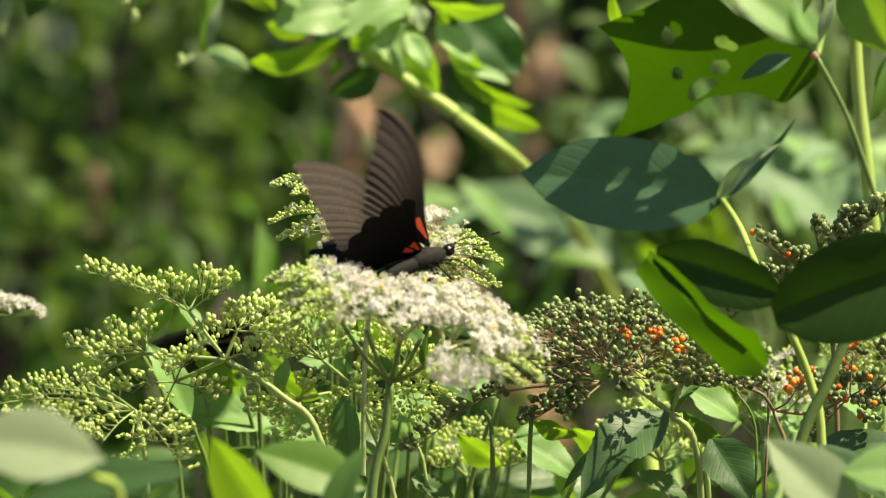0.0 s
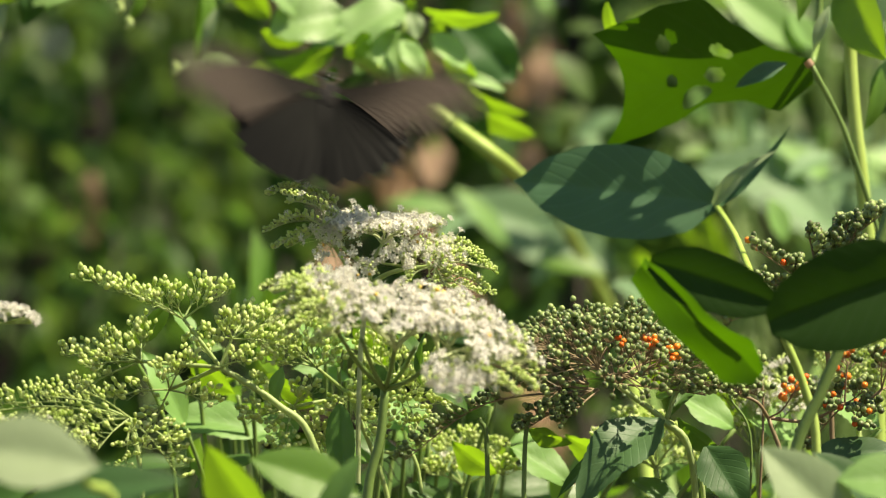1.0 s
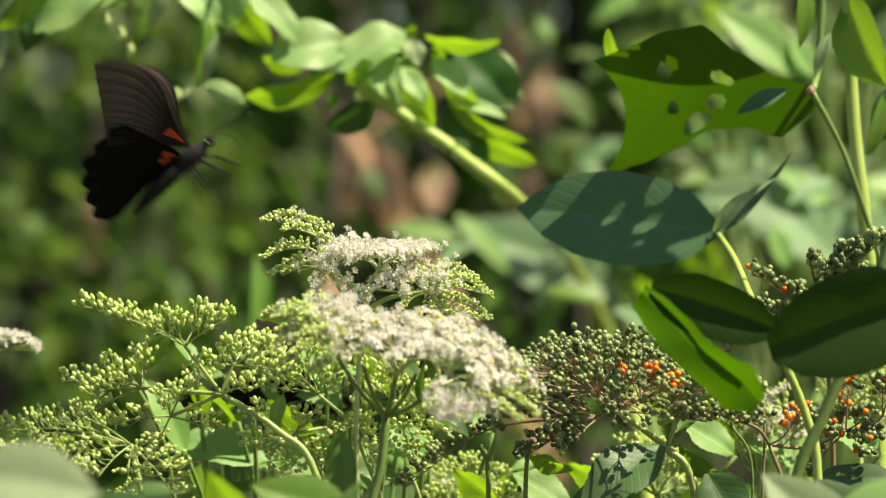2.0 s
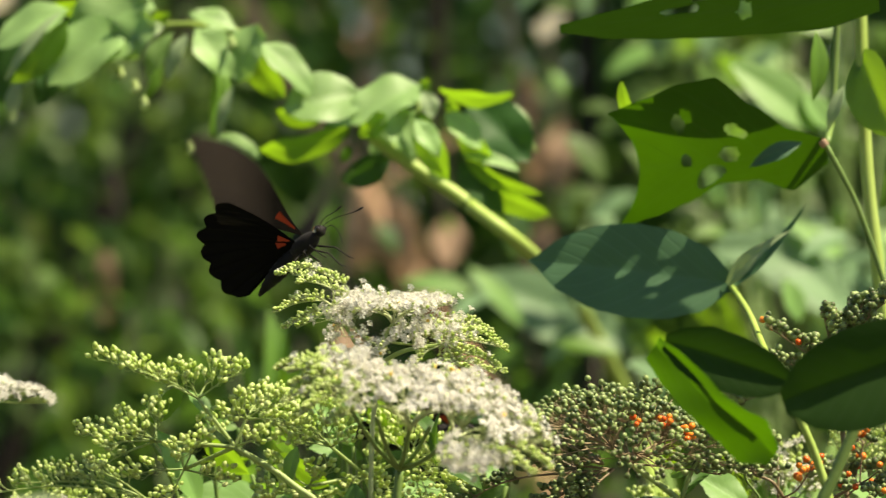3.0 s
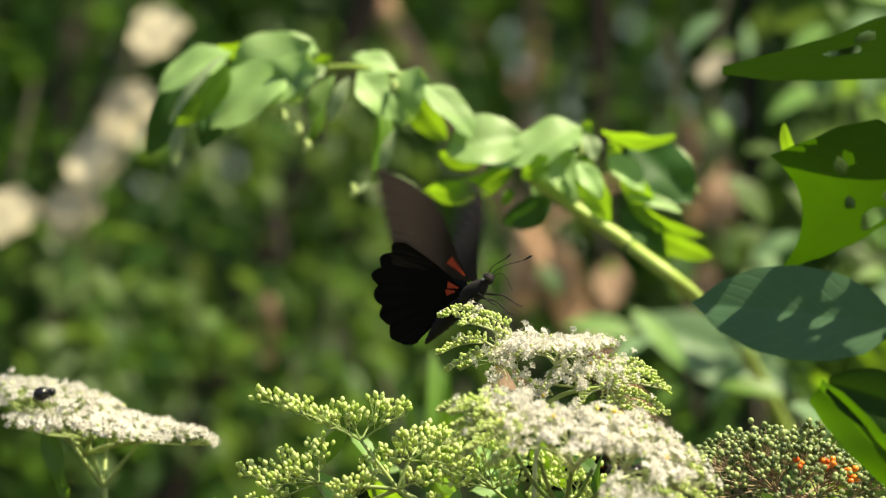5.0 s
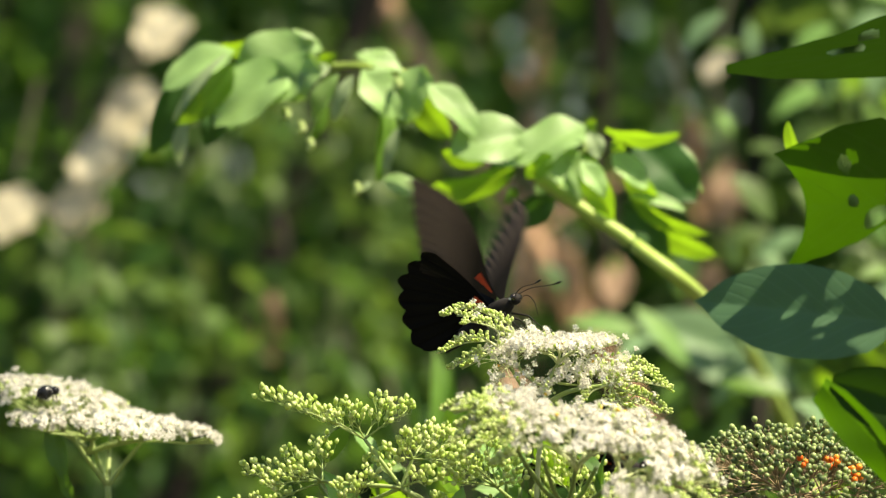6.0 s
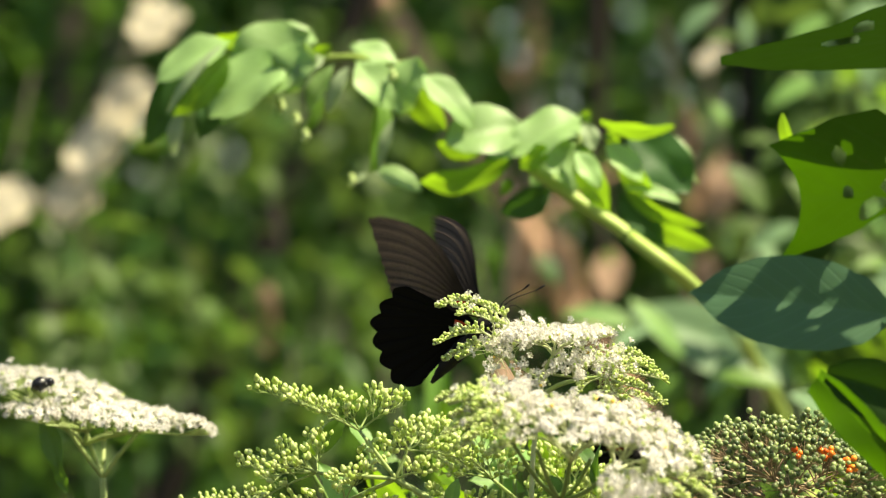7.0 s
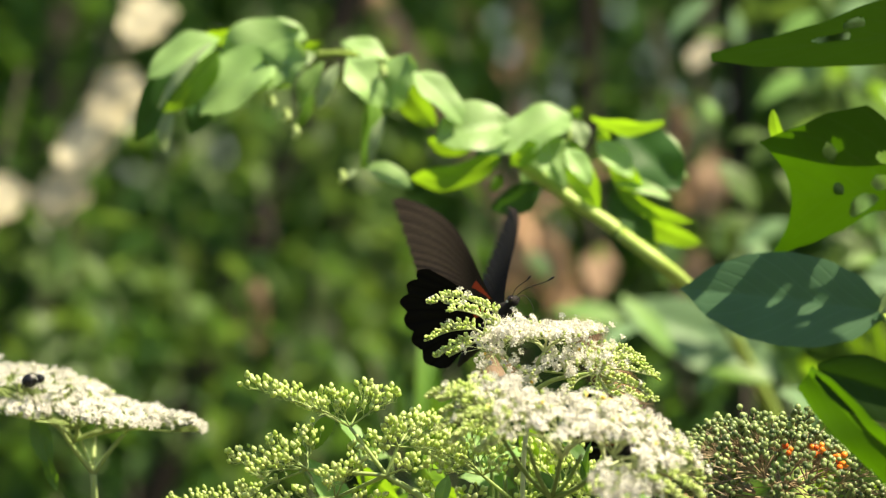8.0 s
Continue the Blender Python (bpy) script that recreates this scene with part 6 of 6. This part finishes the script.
# seconds, u, v, d, yaw, pitch, roll, right and left wing angle, beat (how fast the wings pass that angle),
# and at rest on the head: how far the far hindwing hangs, how far the forewings sweep back
FLIGHT = [
    (0.0, 742, 468, -0.050, 30, 18, -22, 57, 83, 10, 38, 8, 28), (0.1, 744, 465, -0.050, 30, 18, -22, 62, 81, 7, 38, 8, 28), (0.2, 745, 461, -0.050, 31, 18, -22, 68, 79, 7, 38, 8, 28),
    (0.3, 746, 458, -0.050, 31, 18, -21, 74, 81, 6, 38, 8, 28), (0.4, 748, 455, -0.050, 32, 17, -20, 77, 84, 5, 38, 8, 28), (0.5, 749, 453, -0.050, 32, 17, -20, 77, 84, 3, 38, 8, 28),
    (0.6, 748, 453, -0.050, 33, 16, -20, 74, 81, 5, 38, 8, 28), (0.7, 745, 454, -0.050, 35, 15, -21, 70, 79, 8, 38, 8, 28), (0.8, 742, 455, -0.050, 37, 14, -21, 68, 77, 6, 38, 8, 28),
    (0.9, 698, 240, -0.030, 78, 56, 4, 7, 25, 26), (1.0, 578, 172, 0.000, 85, 55, 3, 0, 12, 30), (1.1, 390, 98, 0.000, 88, 52, 0, 0, 4, 26),
    (1.2, 272, 100, 0.020, 95, 45, -8, 4, 4, 26), (1.4, 90, 10, 0.050, 120, 25, -10, 30, 30, 14), (1.6, 20, 0, 0.060, 70, 20, 10, 20, 20, 14),
    (1.8, 180, 130, 0.050, 20, 30, 5, 45, 45, 14), (2.0, 330, 230, 0.030, -5, 40, 2, 50, 50, 12), (2.2, 440, 310, 0.020, -15, 41, 1, 65, 65, 8),
    (2.3, 458, 324, 0.037, -33, 38, 0, 69, 74, 3), (2.4, 460, 324, 0.037, -38, 39, 5, 78, 72, 4), (2.5, 464, 328, 0.037, -42, 40, 10, 88, 76, 8),
    (2.6, 475, 324, 0.037, -42, 39, 7, 83, 68, 10), (2.7, 484, 314, 0.037, -42, 37, 5, 68, 57, 12), (2.8, 495, 303, 0.037, -43, 36, 2, 60, 47, 10),
    (2.9, 504, 295, 0.037, -43, 34, 0, 59, 42, 10), (3.0, 510, 291, 0.037, -42, 33, -1, 54, 42, 12), (3.2, 508, 298, 0.037, -40, 34, -1, 66, 56, 12),
    (3.3, 505, 301, 0.037, -41, 33, -1, 74, 61, 9), (3.5, 502, 302, 0.037, -40, 35, -1, 80, 65, 8), (3.7, 507, 297, 0.037, -35, 34, -1, 74, 75, 10),
    (3.8, 510, 293, 0.037, -31, 34, -1, 66, 74, 14), (4.0, 514, 290, 0.037, -27, 32, -1, 56, 51, 12), (4.2, 512, 290, 0.037, -32, 34, -1, 58, 50, 9),
    (4.5, 509, 291, 0.037, -41, 36, -2, 71, 67, 6), (4.7, 511, 295, 0.037, -41, 36, -2, 75, 71, 10), (5.0, 520, 301, 0.038, -40, 33, -2, 68, 62, 12),
    (5.3, 536, 314, 0.040, -39, 30, -2, 71, 56, 12), (5.6, 553, 329, 0.042, -39, 28, -2, 61, 62, 12), (5.8, 555, 340, 0.042, -39, 26, -2, 52, 73, 14),
    (6.0, 559, 334, 0.042, -39, 26, -2, 67, 56, 9), (6.2, 558, 348, 0.042, -35, 28, -2, 65, 64, 6), (6.4, 555, 372, 0.042, -30, 30, -2, 58, 57, 9),
    (6.5, 554, 379, 0.042, -29, 31, -2, 52, 44, 10), (6.7, 549, 374, 0.042, -29, 34, -2, 60, 55, 4), (7.0, 540, 381, 0.042, -27, 38, -1, 61, 68, 6),
    (7.2, 553, 384, 0.042, -32, 39, -1, 66, 68, 4), (7.4, 569, 385, 0.042, -38, 39, -2, 65, 59, 12), (7.5, 577, 386, 0.042, -41, 40, -2, 65, 55, 12),
    (7.6, 580, 380, 0.042, -43, 38, -2, 65, 56, 8), (7.8, 585, 370, 0.042, -46, 36, -1, 66, 59, 4), (8.0, 587, 365, 0.042, -47, 34, -1, 63, 60, 4),
]
VISIT = [
    (0.0, 430, 620, 0.11, 10, 8, 0, 18, 15, 12), (0.1, 500, 605, 0.11, 0, 8, 0, 18, 15, 12), (0.2, 570, 635, 0.11, -10, 8, 0, 18, 15, 12),
    (0.4, 652, 681, 0.11, -20, 8, 0, 18, 15, 12), (0.6, 667, 691, 0.11, -30, 8, 0, 18, 15, 10), (0.8, 647, 756, 0.11, -30, 8, 0, 18, 15, 10),
    (1.0, 652, 791, 0.11, -30, 8, 0, 18, 15, 10), (1.2, 654, 788, 0.11, -30, 8, 0, 18, 15, 10), (1.8, 612, 676, 0.11, -30, 8, 0, 18, 15, 12),
    (2.3, 570, 650, 0.11, -20, 8, 0, 18, 15, 12), (2.5, 745, 627, 0.11, -5, 8, 0, 18, 15, 10), (3.0, 760, 622, 0.11, -5, 8, 0, 18, 15, 6),
    (4.0, 763, 620, 0.11, -5, 8, 0, 18, 15, 6), (5.0, 771, 618, 0.11, -5, 8, 0, 18, 15, 6), (6.0, 777, 614, 0.11, -5, 8, 0, 18, 15, 5),
    (6.2, 805, 606, 0.11, -5, 8, 0, 18, 15, 5), (7.0, 809, 604, 0.11, -5, 8, 0, 18, 15, 4), (8.0, 812, 602, 0.11, -5, 8, 0, 18, 15, 4),
]
ROOTS = ((0.003, -0.0014, 0.0012), (-0.001, -0.0014, 0.0008), (0.003, 0.0014, 0.0012), (-0.001, 0.0014, 0.0008))


def flight_pose(row):
    p = at(row[1], row[2], row[3])
    return pose(p.x, p.y, p.z, row[6], -row[5], row[4])


def fly(body, wings, flight):
    walk(body, [(r[0], flight_pose(r)) for r in flight])
    for k, w in enumerate(wings):
        rows, sign = [], 1
        right, hind = k < 2, k % 2
        for r in flight:
            drop = 0 if not hind else 3 if len(r) < 11 else r[10] * (0.8 if right else 1)
            angle, beat = (r[7] if right else r[8]) - drop, r[9] * (0.35 if hind else 1.3) * sign
            sign = -sign
            for dt, f in ((-1 / 30, -1), (0, 0), (1 / 30, 1)):
                if 0 <= r[0] + dt <= 8.0:
                    a = max(-25, min(89, angle + f * beat))
                    sweep = 0 if hind or len(r) < 12 else -r[11] if right else r[12]
                    rows.append((r[0] + dt, pose(*ROOTS[k], -a if right else a) @ pose(0, 0, 0, 0, 0, sweep)))
        walk(w, rows)


def motions():
    fly(BUTTERFLY, WINGS, FLIGHT)
    fly(SECOND, SECOND_WINGS, VISIT)
    # the slender upper head nods as the butterfly leaves and lands
    o = UPPER.location.copy()
    walk(UPPER, [(t, pose(o.x, o.y, o.z, 0, n * 0.075, 0)) for t, n in ((0, 9), (0.5, 9), (1.0, 9), (1.2, 8), (1.8, 2), (2.3, -6), (2.5, -8), (3.0, 1), (3.5, -2), (4.0, -3), (4.5, 2), (6.0, -1), (8.0, 1))])


motions()
